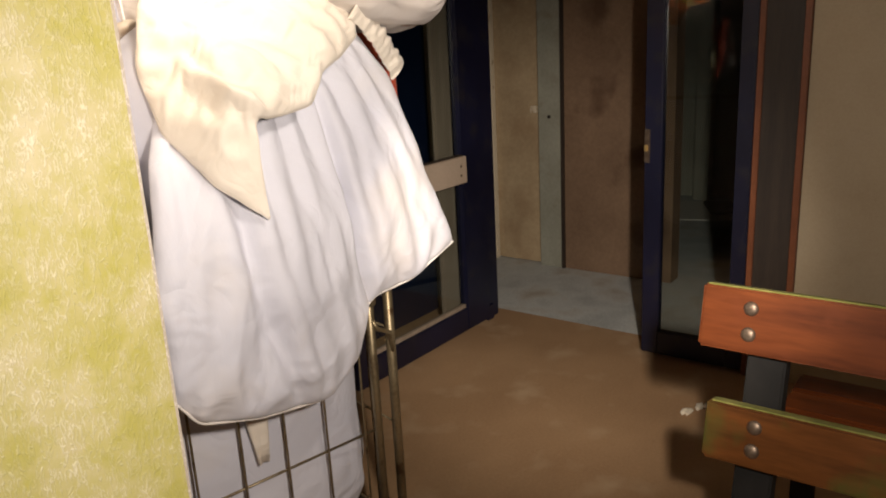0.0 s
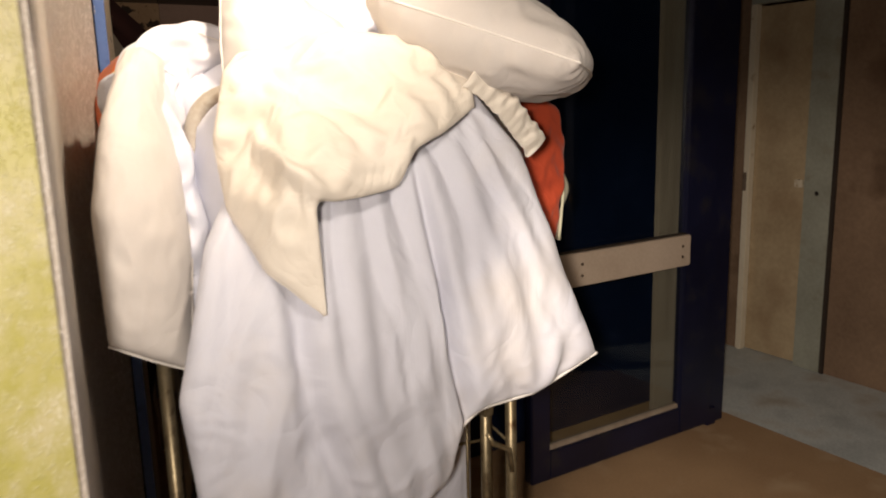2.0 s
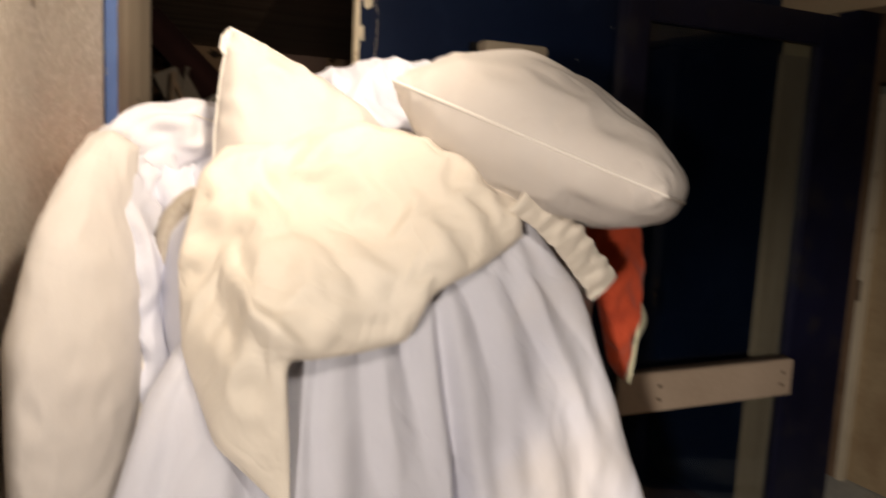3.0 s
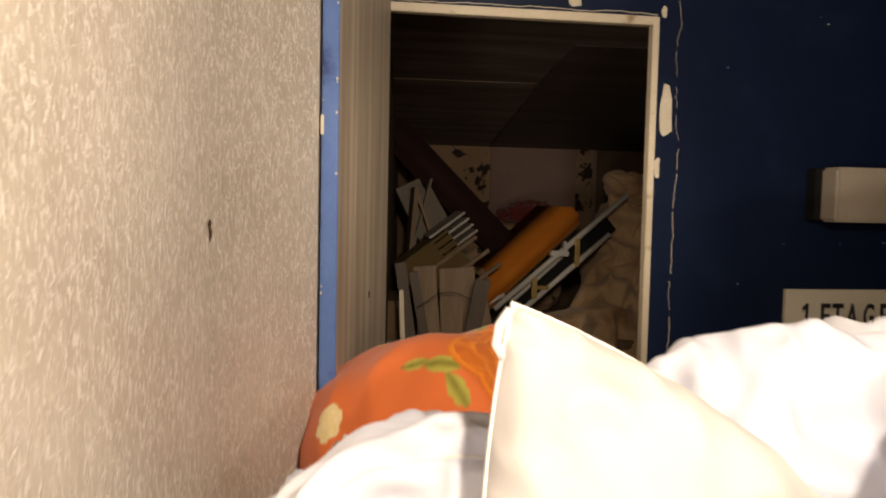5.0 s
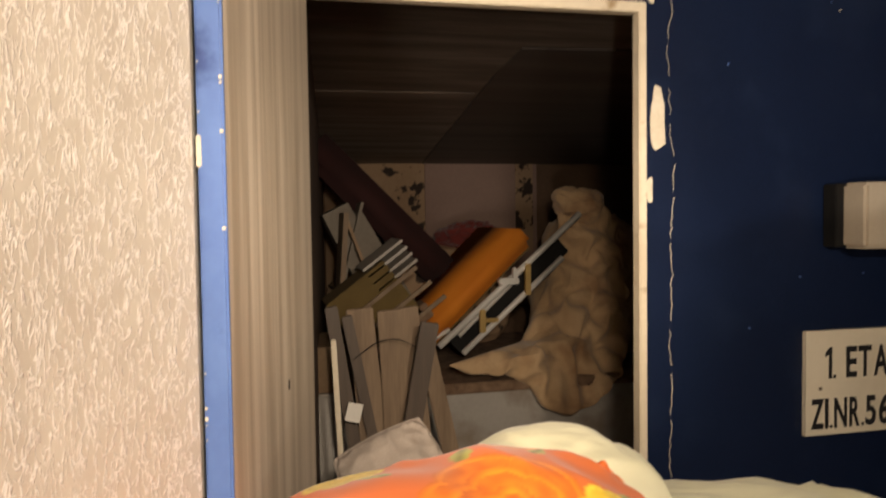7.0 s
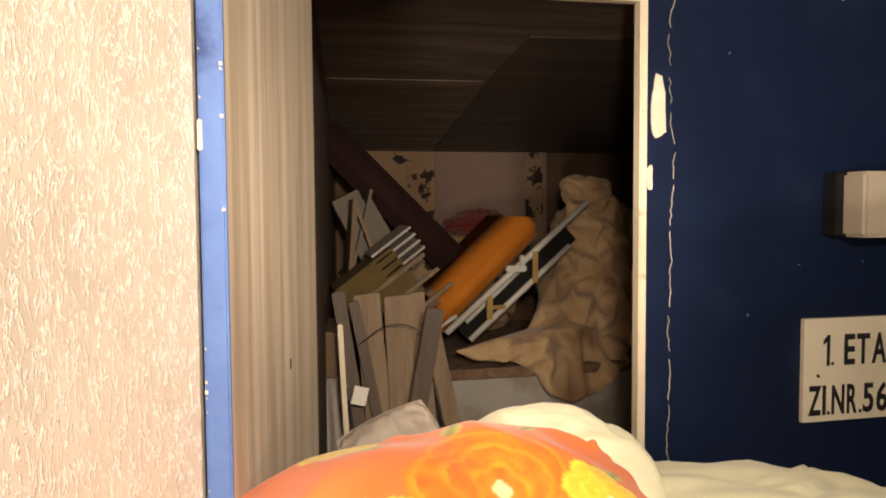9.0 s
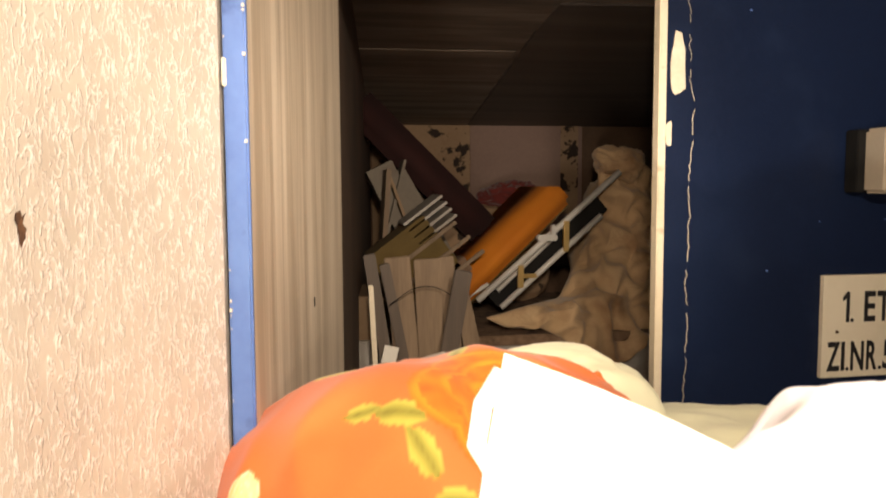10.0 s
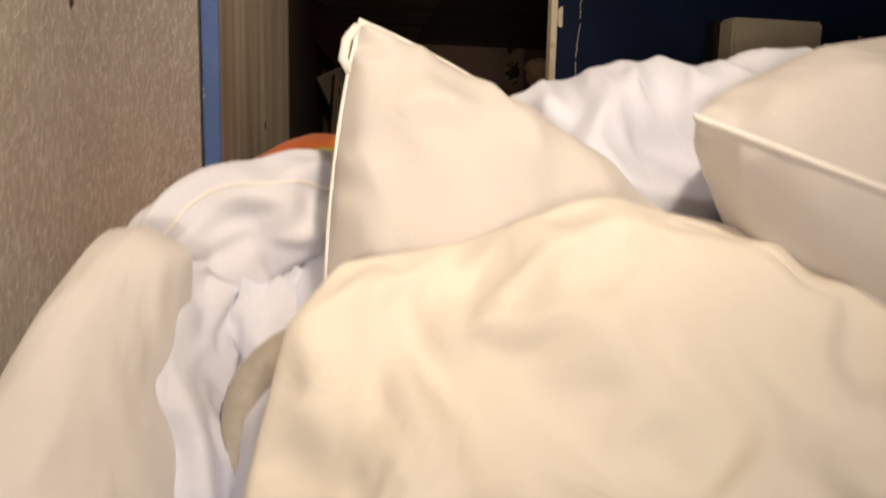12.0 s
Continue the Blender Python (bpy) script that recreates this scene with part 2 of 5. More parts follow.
M_MATTRESS = material("orange_mattress_cover", (0.58, 0.17, 0.008), (0.68, 0.22, 0.012), 0.85, 8, 300, 0.2, 0.001)
# the drawer unit's olive, also the painted shade on the mattress top
M_OLIVE = material("olive_drawer_shaded_top", (0.10, 0.065, 0.018), (0.15, 0.10, 0.03), 0.9, 12, 200, 0.25, 0.002)
M_WHITESTEEL = material("white_enamel_tube", (0.62, 0.60, 0.56), (0.70, 0.68, 0.64), 0.4, 15, 120, 0.1, 0.0005)
M_BRASS = material("brass_fitting", (0.50, 0.34, 0.12), (0.62, 0.44, 0.18), 0.4, 15, 120, 0.1, 0.0005, metal=0.6)
M_MAROON = material("maroon_velour", (0.020, 0.004, 0.004), (0.034, 0.007, 0.006), 0.95, 8, 200, 0.2, 0.001)
M_PLANK = material("greyed_plank", (0.15, 0.100, 0.060), (0.27, 0.190, 0.120), 0.7, 4, 40, 0.2, 0.001, stretch=(6, 6, 0.4))
M_PLANKD = material("dark_plank", (0.055, 0.038, 0.027), (0.10, 0.072, 0.052), 0.6, 4, 40, 0.2, 0.001, stretch=(6, 6, 0.4))
M_PATTERN = material("speckled_carpet", (0.12, 0.07, 0.04), (0.25, 0.16, 0.10), 0.95, 25, 80, 0.4, 0.003, c=(0.05, 0.03, 0.02), cscale=18)
M_CARD = material("brown_cardboard", (0.26, 0.17, 0.10), (0.33, 0.23, 0.14), 0.85, 5, 80, 0.2, 0.001)
M_DIRTY = material("dirty_ticking", (0.30, 0.25, 0.21), (0.42, 0.36, 0.31), 0.9, 7, 300, 0.2, 0.001, c=(0.2, 0.14, 0.1), cscale=9)
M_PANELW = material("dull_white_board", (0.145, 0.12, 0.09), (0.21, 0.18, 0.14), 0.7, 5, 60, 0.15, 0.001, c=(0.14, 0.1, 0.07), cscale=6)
M_DARKRED = material("dark_red_cloth", (0.10, 0.010, 0.008), (0.17, 0.020, 0.014), 0.95, 9, 200, 0.3, 0.002, sheen=0.2)
M_PAPER = material("white_paper", (0.65, 0.62, 0.56), (0.7, 0.67, 0.61), 0.8, 5, 80)
M_GLASS = glass("dusty_glass")


def wrinkled(m, strength, scale=9.0):
    """Adds the soft creases of used cloth under a material's fine weave."""
    n, l = m.node_tree.nodes, m.node_tree.links
    co, tex, sub, ab, bm = n.new("ShaderNodeTexCoord"), n.new("ShaderNodeTexNoise"), n.new("ShaderNodeMath"), n.new("ShaderNodeMath"), n.new("ShaderNodeBump")
    tex.inputs["Scale"].default_value, tex.inputs["Detail"].default_value, tex.inputs["Distortion"].default_value = scale, 2.5, 1.2
    l.new(co.outputs["Object"], tex.inputs["Vector"])
    sub.operation, sub.inputs[1].default_value = "SUBTRACT", 0.5
    ab.operation = "ABSOLUTE"
    l.new(tex.outputs["Fac"], sub.inputs[0])
    l.new(sub.outputs[0], ab.inputs[0])
    bm.inputs["Strength"].default_value, bm.inputs["Distance"].default_value = strength, 0.03
    l.new(ab.outputs[0], bm.inputs["Height"])
    fine = n["Principled BSDF"].inputs["Normal"].links[0].from_node
    if fine.inputs["Normal"].links:
        fine = fine.inputs["Normal"].links[0].from_node
    l.new(bm.outputs[0], fine.inputs["Normal"])


def striped(m, pitch, depth):
    """Faint woven stripes running down the cloth."""
    n, l = m.node_tree.nodes, m.node_tree.links
    co, wave, bm = n.new("ShaderNodeTexCoord"), n.new("ShaderNodeTexWave"), n.new("ShaderNodeBump")
    wave.inputs["Scale"].default_value, wave.inputs["Distortion"].default_value = pitch, 0.6
    l.new(co.outputs["Object"], wave.inputs["Vector"])
    bm.inputs["Strength"].default_value, bm.inputs["Distance"].default_value = 0.25, depth
    l.new(wave.outputs["Fac"], bm.inputs["Height"])
    fine = n["Principled BSDF"].inputs["Normal"].links[0].from_node
    l.new(bm.outputs[0], fine.inputs["Normal"])


striped(M_DUVET, 52.0, 0.0002)
for cloth_mat, much, size in ((M_DUVET, 0.36, 6.5), (M_PILLOW, 0.28, 6.0), (M_CREAM, 0.40, 9.0), (M_BLANKET, 0.5, 9.0), (M_PALEYELLOW, 0.15, 6.0), (M_REDCLOTH, 0.25, 9.0)):
    wrinkled(cloth_mat, much, size)


# ---- mesh helpers ----
def finish(name, bm, mat, parent=None, label="", smooth=False):
    me = bpy.data.meshes.new(name)
    bmesh.ops.recalc_face_normals(bm, faces=bm.faces)
    bm.to_mesh(me)
    bm.free()
    for m in mat if isinstance(mat, (list, tuple)) else [mat]:
        me.materials.append(m)
    if smooth:
        me.shade_smooth()
    ob = new(name, me)
    if parent:
        ob.parent = parent
    if label:
        ob["label"] = label
    return ob


def part(name, bm, mat, parent, label="", smooth=False):
    return finish(name, bm, mat, parent, label, smooth)


def thing(name, label, category, group="", kind=""):
    return tagged(new(name), label, category, group, kind)


def block(x0, x1, y0, y1, z0, z1, bevel=0.0, m=None):
    bm = bmesh.new()
    bmesh.ops.create_cube(bm, size=1)
    bmesh.ops.transform(bm, matrix=Matrix.LocRotScale(((x0 + x1) / 2, (y0 + y1) / 2, (z0 + z1) / 2), None, (x1 - x0, y1 - y0, z1 - z0)), verts=bm.verts)
    if bevel:
        bmesh.ops.bevel(bm, geom=bm.edges[:], offset=bevel, segments=2, affect="EDGES")
    if m:
        bmesh.ops.transform(bm, matrix=m, verts=bm.verts)
    return bm


def prism(plan, z0, z1):
    bm = bmesh.new()
    low = [bm.verts.new((x, y, z0)) for x, y in plan]
    top = [bm.verts.new((x, y, z1)) for x, y in plan]
    bm.faces.new(low), bm.faces.new(top)
    for i in range(len(plan)):
        j = (i + 1) % len(plan)
        bm.faces.new((low[i], low[j], top[j], top[i]))
    return bm


def tube(points, r, closed=False, sides=8, smooth=True):
    """A round bar along a line of points."""
    bm = bmesh.new()
    pts = [Vector(p) for p in points]
    rings, side = [], None
    for i, p in enumerate(pts):
        a = pts[i - 1] if i or closed else p
        b = pts[(i + 1) % len(pts)] if i + 1 < len(pts) or closed else p
        d = (b - a).normalized()
        if side is None:
            side = d.orthogonal().normalized()
        side = (side - d * side.dot(d)).normalized()
        up = d.cross(side)
        rings.append([bm.verts.new(p + r * (math.cos(k * math.tau / sides) * side + math.sin(k * math.tau / sides) * up)) for k in range(sides)])
    for i in range(len(rings) if closed else len(rings) - 1):
        a, b = rings[i], rings[(i + 1) % len(rings)]
        for k in range(sides):
            bm.faces.new((a[k], a[(k + 1) % sides], b[(k + 1) % sides], b[k]))
    if not closed:
        bm.faces.new(rings[0]), bm.faces.new(rings[-1])
    return bm


def sheet_mesh(name, grid, mat, parent=None, label="", back=None, colours=None):
    """A mesh over a grid of points (rows x columns x 3), closed by a second grid behind it if one is given."""
    nu, nv = grid.shape[:2]
    idx = np.arange(nu * nv).reshape(nu, nv)
    quads = np.stack([idx[:-1, :-1], idx[1:, :-1], idx[1:, 1:], idx[:-1, 1:]], -1).reshape(-1, 4)
    verts, faces = grid.reshape(-1, 3), quads
    if back is not None:
        idb = idx + nu * nv
        rim = np.zeros((nu, nv), bool)
        rim[0], rim[-1], rim[:, 0], rim[:, -1] = True, True, True, True
        idb = np.where(rim, idx, idb)
        quadb = np.stack([idb[:-1, :-1], idb[:-1, 1:], idb[1:, 1:], idb[1:, :-1]], -1).reshape(-1, 4)
        verts, faces = np.concatenate([verts, back.reshape(-1, 3)]), np.concatenate([quads, quadb])
    me = bpy.data.meshes.new(name)
    me.from_pydata(verts.tolist(), [], faces.tolist())
    if colours is not None:
        at = me.color_attributes.new("print", "FLOAT_COLOR", "POINT")
        full = np.ones((len(verts), 4))
        full[:, :3] = np.concatenate([colours.reshape(-1, 3)] * (2 if back is not None else 1))
        at.data.foreach_set("color", full.ravel())
    me.materials.append(mat)
    me.shade_smooth()
    if back is not None:
        bm = bmesh.new()
        bm.from_mesh(me)
        loose = [v for v in bm.verts if not v.link_faces]
        bmesh.ops.delete(bm, geom=loose, context="VERTS")
        bm.to_mesh(me)
        bm.free()
    ob = new(name, me)
    if parent:
        ob.parent = parent
    if label:
        ob["label"] = label
    return ob


def ripple(x, y, z):
    return noise.noise((x, y, z))


def ridge(x, y, z):
    return 1 - 2 * abs(noise.noise((x, y, z)))


def spans(rest, su, sv, bend, loose=None):
    """The lengths that a cloth keeps between neighbours, with slack along both ways of its weave, more in some places than in others."""
    out = []
    for di, dj, k, f in ((1, 0, 0.5, su), (0, 1, 0.5, sv), (1, 1, 0.25, (su + sv) / 2), (1, -1, 0.25, (su + sv) / 2), (2, 0, bend, su), (0, 2, bend, sv)):
        a, b = pair(rest, di, dj)
        if loose is not None:
            f = 1 + (f - 1) * pair(loose, di, dj)[0][..., 0]
        out.append((di, dj, k, f * np.linalg.norm(b - a, axis=2)))
    return out


def pair(p, di, dj):
    n, m = p.shape[:2]
    return p[:n - di, max(0, -dj):m - max(0, dj)], p[di:, max(0, dj):m + min(0, dj)]


def tighten(p, lengths):
    for di, dj, k, rest in lengths:
        a, b = pair(p, di, dj)
        d = b - a
        now = np.maximum(np.sqrt((d * d).sum(2)), 1e-7)
        d *= (k * 0.5 * (now - rest) / now)[..., None]
        move = np.zeros_like(p)
        ma, mb = pair(move, di, dj)
        ma += d
        mb -= d
        p += move


def facing(p):
    n = np.cross(np.gradient(p, axis=0), np.gradient(p, axis=1))
    return n / np.maximum(np.linalg.norm(n, axis=2, keepdims=True), 1e-9)


def spread(d, n, m):
    """A coarse grid of moves laid smoothly over a finer one."""
    a, b = d.shape[:2]
    rows = np.stack([[np.interp(np.linspace(0, a - 1, n), np.arange(a), d[:, j, c]) for j in range(b)] for c in range(3)], -1)
    out = np.stack([[np.interp(np.linspace(0, b - 1, m), np.arange(b), rows[:, i, c]) for i in range(n)] for c in range(3)], -1)
    for _ in range(2):
        out[1:-1] = (out[:-2] + 2 * out[1:-1] + out[2:]) / 4
        out[:, 1:-1] = (out[:, :-2] + 2 * out[:, 1:-1] + out[:, 2:]) / 4
    return out


def settle(full, hold, su=1.06, sv=1.06, k=3, steps=140, bend=0.10, out=None, depth=0.006, closed=False, seed=0.0):
    """Let a cloth with more length than room find its own folds. hold: how firmly each point stays at its place, 0 to 1."""
    n, m = full.shape[:2]
    pick = np.ix_(np.linspace(0, n - 1, (n - 1) // k + 1).round().astype(int), np.linspace(0, m - 1, (m - 1) // k + 1).round().astype(int))
    start, hold = full[pick], np.asarray(hold)[pick][..., None]
    rng = np.random.default_rng(int(seed * 10) + 3)
    p = start + facing(start) * 0.0015 * rng.normal(0, 1, start.shape[:2])[..., None]
    loose = np.array([[max(0.0, 1 + 2.4 * ripple(i * 0.13 + seed, j * 0.13, seed)) for j in range(p.shape[1])] for i in range(p.shape[0])])[..., None]
    last, lengths = p.copy(), spans(start, su, sv, bend, loose)
    for _ in range(steps):
        nxt = p + 0.90 * (p - last)
        last, p = p, nxt
        for _ in range(2):
            tighten(p, lengths)
            p += hold * (start - p)
            if closed:
                p[0] = p[-1] = (p[0] + p[-1]) / 2
        if out is not None:
            under = np.minimum(0, ((p - start) * out).sum(2) + depth)
            p -= under[..., None] * out
    move = spread(p - start, n, m)
    if closed:
        move[0] = move[-1] = (move[0] + move[-1]) / 2
    return full + move


def stuffed(w, h, seed, n, press=0.0030, steps=140):
    """Two squares of cotton sewn along the rim and blown up: gives both faces, with the puckers that the seam draws."""
    u, v = np.meshgrid(np.linspace(-0.5, 0.5, n) * w, np.linspace(-0.5, 0.5, n) * h, indexing="ij")
    flat = np.stack([u, v, np.zeros_like(u)], 2)
    rng = np.random.default_rng(int(seed * 10) + 1)
    faces, lengths = [], spans(flat, 1, 1, 0.06)
    rim = np.zeros((n, n), bool)
    rim[0], rim[-1], rim[:, 0], rim[:, -1] = True, True, True, True
    for sg in (1, -1):
        p = flat.copy()
        p[..., 2] = sg * (0.02 * (1 - (2 * u / w) ** 2) * (1 - (2 * v / h) ** 2) + np.where(rim, 0, rng.normal(0, 0.0012, (n, n))))
        faces.append([p, p.copy(), sg])
    for _ in range(steps):
        for f in faces:
            nxt = f[0] + 0.88 * (f[0] - f[1]) + f[2] * press * facing(f[0])
            f[1], f[0] = f[0], nxt
        for _ in range(3):
            for f in faces:
                tighten(f[0], lengths)
            mean = (faces[0][0] + faces[1][0]) / 2
            for f in faces:
                f[0][rim] = mean[rim]
    return faces[0][0], faces[1][0]


def smoothed(ob):
    sub = ob.modifiers.new("soft", "SUBSURF")
    sub.levels = sub.render_levels = 1
    return ob


def pad(name, label, m, w, h, t, mat, seed=0.0, n=64, seam=True, group="", category="pillow", colour=None, sag=0.10, crease=1.0):
    """A stuffed pillow, w x h x t about its middle: sewn corners, puckers that run in from the piped seam, an uneven filling."""
    front, behind = stuffed(w, h, seed, n)
    fit = np.array([w / np.ptp(front[..., 0]), h / np.ptp(front[..., 1]), t / (front[..., 2].max() - behind[..., 2].min())])
    for g in (front, behind):
        g *= fit
        for i in range(n):
            u = 2 * i / (n - 1) - 1
            for j in range(n):
                v = 2 * j / (n - 1) - 1
                x, y, z = g[i, j]
                e, along = min(1 - abs(u), 1 - abs(v)), (v if abs(u) > abs(v) else u)
                pucker = 0.005 * crease * math.sin(along * 26 + 5 * ripple(along * 4, seed, 1) + seed) * math.exp(-(e / 0.22) ** 2) * min(1, e * 14)
                dent = crease * min(1, e * 3) * (0.012 * (ridge(u * 1.5 + seed + 0.5 * ripple(u * 2, v * 2, 4), v * 1.5 - seed, seed) - 0.45) + 0.006 * (ridge(u * 3.2 + v + seed, v * 3.2 - u, seed + 2) - 0.45))
                side = 1 if g is front else -1
                g[i, j, 2] = z * (1 + sag * 2 * ripple(x / w * 2.4 + seed, y / h * 2.4, seed)) + side * (pucker + dent)
    cols = None
    if colour:
        front, behind, n = spread(front, 210, 210), spread(behind, 210, 210), 210
        cols = np.array([[colour(2 * i / (n - 1) - 1, 2 * j / (n - 1) - 1) for j in range(n)] for i in range(n)])
    for g in (front, behind):
        g[0], g[-1], g[:, 0], g[:, -1] = front[0], front[-1], front[:, 0], front[:, -1]
    ob = sheet_mesh(name, front, mat, back=behind, colours=cols)
    where = Matrix.Translation(m.translation)
    shape = where.inverted() @ m
    ob.data.transform(shape)
    ob.matrix_world = where
    tagged(ob, label, category, group)
    if seam:
        loop = [front[i, 0] for i in range(n)] + [front[-1, j] for j in range(1, n)] + [front[i, -1] for i in range(n - 2, -1, -1)] + [front[0, j] for j in range(n - 2, 0, -1)]
        pipe = part("piping", tube(loop, 0.0022, True, 6), seam if seam is not True else M_SEAM, ob, smooth=True)
        pipe.data.transform(shape)
    return smoothed(ob)


def basis(at, right, up):
    """A pose at a place from the ways its x and y axes point."""
    x = Vector(right).normalized()
    y = Vector(up)
    y = (y - x * y.dot(x)).normalized()
    z = x.cross(y)
    return Matrix.Translation(at) @ Matrix((x, y, z)).transposed().to_4x4()


def skew(at, right, up):
    """The like, with the axes left at the angle given."""
    x, y = Vector(right).normalized(), Vector(up).normalized()
    return Matrix.Translation(at) @ Matrix((x, y, x.cross(y).normalized())).transposed().to_4x4()


def puffed(name, label, edges, out, puff, mat, seed, slack=1.10, n=72, category="pillow", piped=True, crumple=0.010, k=2):
    """A stuffed cover between four drawn edges, swollen to both sides along the way out, with the puckers of its slack."""
    flat, out = coons(*edges, n, n), np.array(Vector(out).normalized())
    u, v = np.meshgrid(np.linspace(0, 1, n), np.linspace(0, 1, n), indexing="ij")
    f = (np.maximum(0, 16 * u * (1 - u) * v * (1 - v)) ** 0.42)[..., None]
    fold = np.array([[ridge(x * 7 + seed + ripple(x * 5, z * 5, seed), z * 5, seed) - 0.4 + 0.5 * (ridge(x * 15, z * 11 + x * 4, seed + 3) - 0.4) for x, y, z in row] for row in flat])[..., None]
    front, behind = flat + out * (puff * f + crumple * fold * f), flat - out * puff * 0.8 * f
    front = settle(front, np.where(f[..., 0] > 0, 0.004, 0.5), slack, slack, k, out=out, depth=0.012, seed=seed)
    front[0], front[-1], front[:, 0], front[:, -1] = flat[0], flat[-1], flat[:, 0], flat[:, -1]
    ob = sheet_mesh(name, front, mat, back=behind)
    if piped:
        rim = [front[-1, j] for j in range(n // 4, n)] + [front[i, -1] for i in range(n - 2, -1, -1)]
        part("piping", tube(rim, 0.0022, False, 6), M_SEAM, ob, smooth=True)
    return smoothed(tagged(ob, label, category))


def bolster(name, label, spine, radii, mat, seed, slack=1.12, n=96, k=56, category="duvet", flat=0.92):
    """A soft roll of bedding along a bent spine, with its own folds."""
    c = line(spine, n)
    r = np.interp(np.linspace(0, 1, n), np.linspace(0, 1, len(radii)), radii)
    t = np.gradient(c, axis=0)
    t /= np.linalg.norm(t, axis=1, keepdims=True)
    side = np.cross(t, (0.15, 1.0, 0.1))
    side /= np.linalg.norm(side, axis=1, keepdims=True)
    up = np.cross(side, t)
    a = np.linspace(0, math.tau, k)
    end = np.sqrt(np.maximum(0.0, 1 - (2 * np.linspace(0, 1, n) - 1) ** 8)) * r
    vary = np.array([[1 + 0.30 * (ridge(math.cos(b) * 1.1 + seed, math.sin(b) * 1.1, j / n * 5.5 + 0.8 * math.sin(b)) - 0.45) + 0.13 * (ridge(math.cos(b) * 2.2, math.sin(b) * 2.2 + seed, j / n * 13) - 0.45) for j in range(n)] for b in a])[..., None]
    g = c[None] + vary * end[None, :, None] * (np.cos(a)[:, None, None] * side[None] + flat * np.sin(a)[:, None, None] * up[None])
    hold = np.full((k, n), 0.004)
    hold[:, 0] = hold[:, -1] = 1.0
    g = settle(g, hold, slack, slack * 0.99, 2, closed=True, seed=seed)
    ob = sheet_mesh(name, g, mat)
    bm = bmesh.new()
    bm.from_mesh(ob.data)
    bmesh.ops.remove_doubles(bm, verts=bm.verts, dist=0.0004)
    bmesh.ops.recalc_face_normals(bm, faces=bm.faces)
    bm.to_mesh(ob.data)
    bm.free()
    for row in (k // 8, k * 5 // 8):
        part("seam", tube(g[row, 6:-6], 0.0017, False, 6), M_SEAM, ob, smooth=True)
    return smoothed(tagged(ob, label, category))


def line(points, k):
    """k points evenly along a smooth run through a few points."""
    p = np.array(points, float)
    d = np.concatenate([[0], np.cumsum(np.linalg.norm(np.diff(p, axis=0), axis=1))])
    q = np.linspace(0, d[-1], k)
    out = np.stack([np.interp(q, d, p[:, c]) for c in range(p.shape[1])], 1)
    for _ in range(max(2, k // 18)):
        out[1:-1] = (out[:-2] + 2 * out[1:-1] + out[2:]) / 4
    return out


def coons(top, bottom, left, right, nu, nv):
    t, b, l, r = line(top, nu), line(bottom, nu), line(left, nv), line(right, nv)
    u, v = np.linspace(0, 1, nu)[:, None, None], np.linspace(0, 1, nv)[None, :, None]
    return (1 - v) * t[:, None] + v * b[:, None] + (1 - u) * l[None] + u * r[None] - ((1 - u) * (1 - v) * t[0] + u * (1 - v) * t[-1] + (1 - u) * v * b[0] + u * v * b[-1])


# ---- the hall: floor, walls, ceiling ----
tagged(finish("floor", block(-1.7, 3.12, -1.3, 6.6, -0.1, 0), M_FLOOR), "dusty brown floor of the hall", "floor", kind="structure")
tagged(finish("floor_2", block(3.12, 7.2, -1.3, 6.6, -0.1, -0.002), M_FLOOR2), "worn pale grey floor of the corridor", "floor", kind="structure")
bm = prism([(-1.7, 1.385), (0.332, 1.385), (0.437, 2.243), (0.492, 2.37), (0.546, 2.437), (0.556, 2.56), (0.59, 2.88), (0.595, 2.99), (-1.7, 2.99)], 0, 2.6)
bm.faces.ensure_lookup_table()
for f in bm.faces:
    f.material_index = 1 if abs(f.calc_center_median().y - 1.385) < 0.01 else 0
edge = [e for e in bm.edges if all(abs(v.co.x - 0.332) < 0.01 for v in e.verts)]
bmesh.ops.bevel(bm, geom=edge, offset=0.008, segments=3, affect="EDGES")
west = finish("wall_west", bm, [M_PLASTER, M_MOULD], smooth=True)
west.data.set_sharp_from_angle(angle=radians(32))
tagged(west, "rough beige plaster wall with a mouldy green end", "wall", kind="structure")

OPEN_L, OPEN_R, OPEN_T = 0.66, 1.229, 2.182
bm = block(-1.7, OPEN_L, 2.99, 3.02, 0, 2.6)
for b in (block(OPEN_R + 0.012, 3.05, 2.99, 3.02, 0, 2.6), block(OPEN_L, OPEN_R + 0.012, 2.99, 3.02, OPEN_T + 0.012, 2.6)):
    me = bpy.data.meshes.new("wall_piece")
    b.to_mesh(me)
    bm.from_mesh(me)
    b.free()
    bpy.data.meshes.remove(me)
tagged(finish("wall_north", bm, M_BLUE), "dark blue painted wall round the storeroom doorway", "wall", kind="structure")
bm = block(2.93, 3.05, -1.3, 1.18, 0, 2.6)
for b in (block(2.93, 3.05, 1.18, 2.99, 2.1, 2.6), block(2.96, 3.05, 2.74, 2.99, 0, 2.1)):
    me = bpy.data.meshes.new("wall_piece")
    b.to_mesh(me)
    bm.from_mesh(me)
    b.free()
    bpy.data.meshes.remove(me)
tagged(finish("wall_east", bm, M_BEIGEWALL), "plain beige wall beside the corridor doors", "wall", kind="structure")
tagged(finish("wall_south", block(-1.7, 3.05, -1.42, -1.3, 0, 2.6), M_BEIGEWALL), "plain beige wall", "wall", kind="structure")
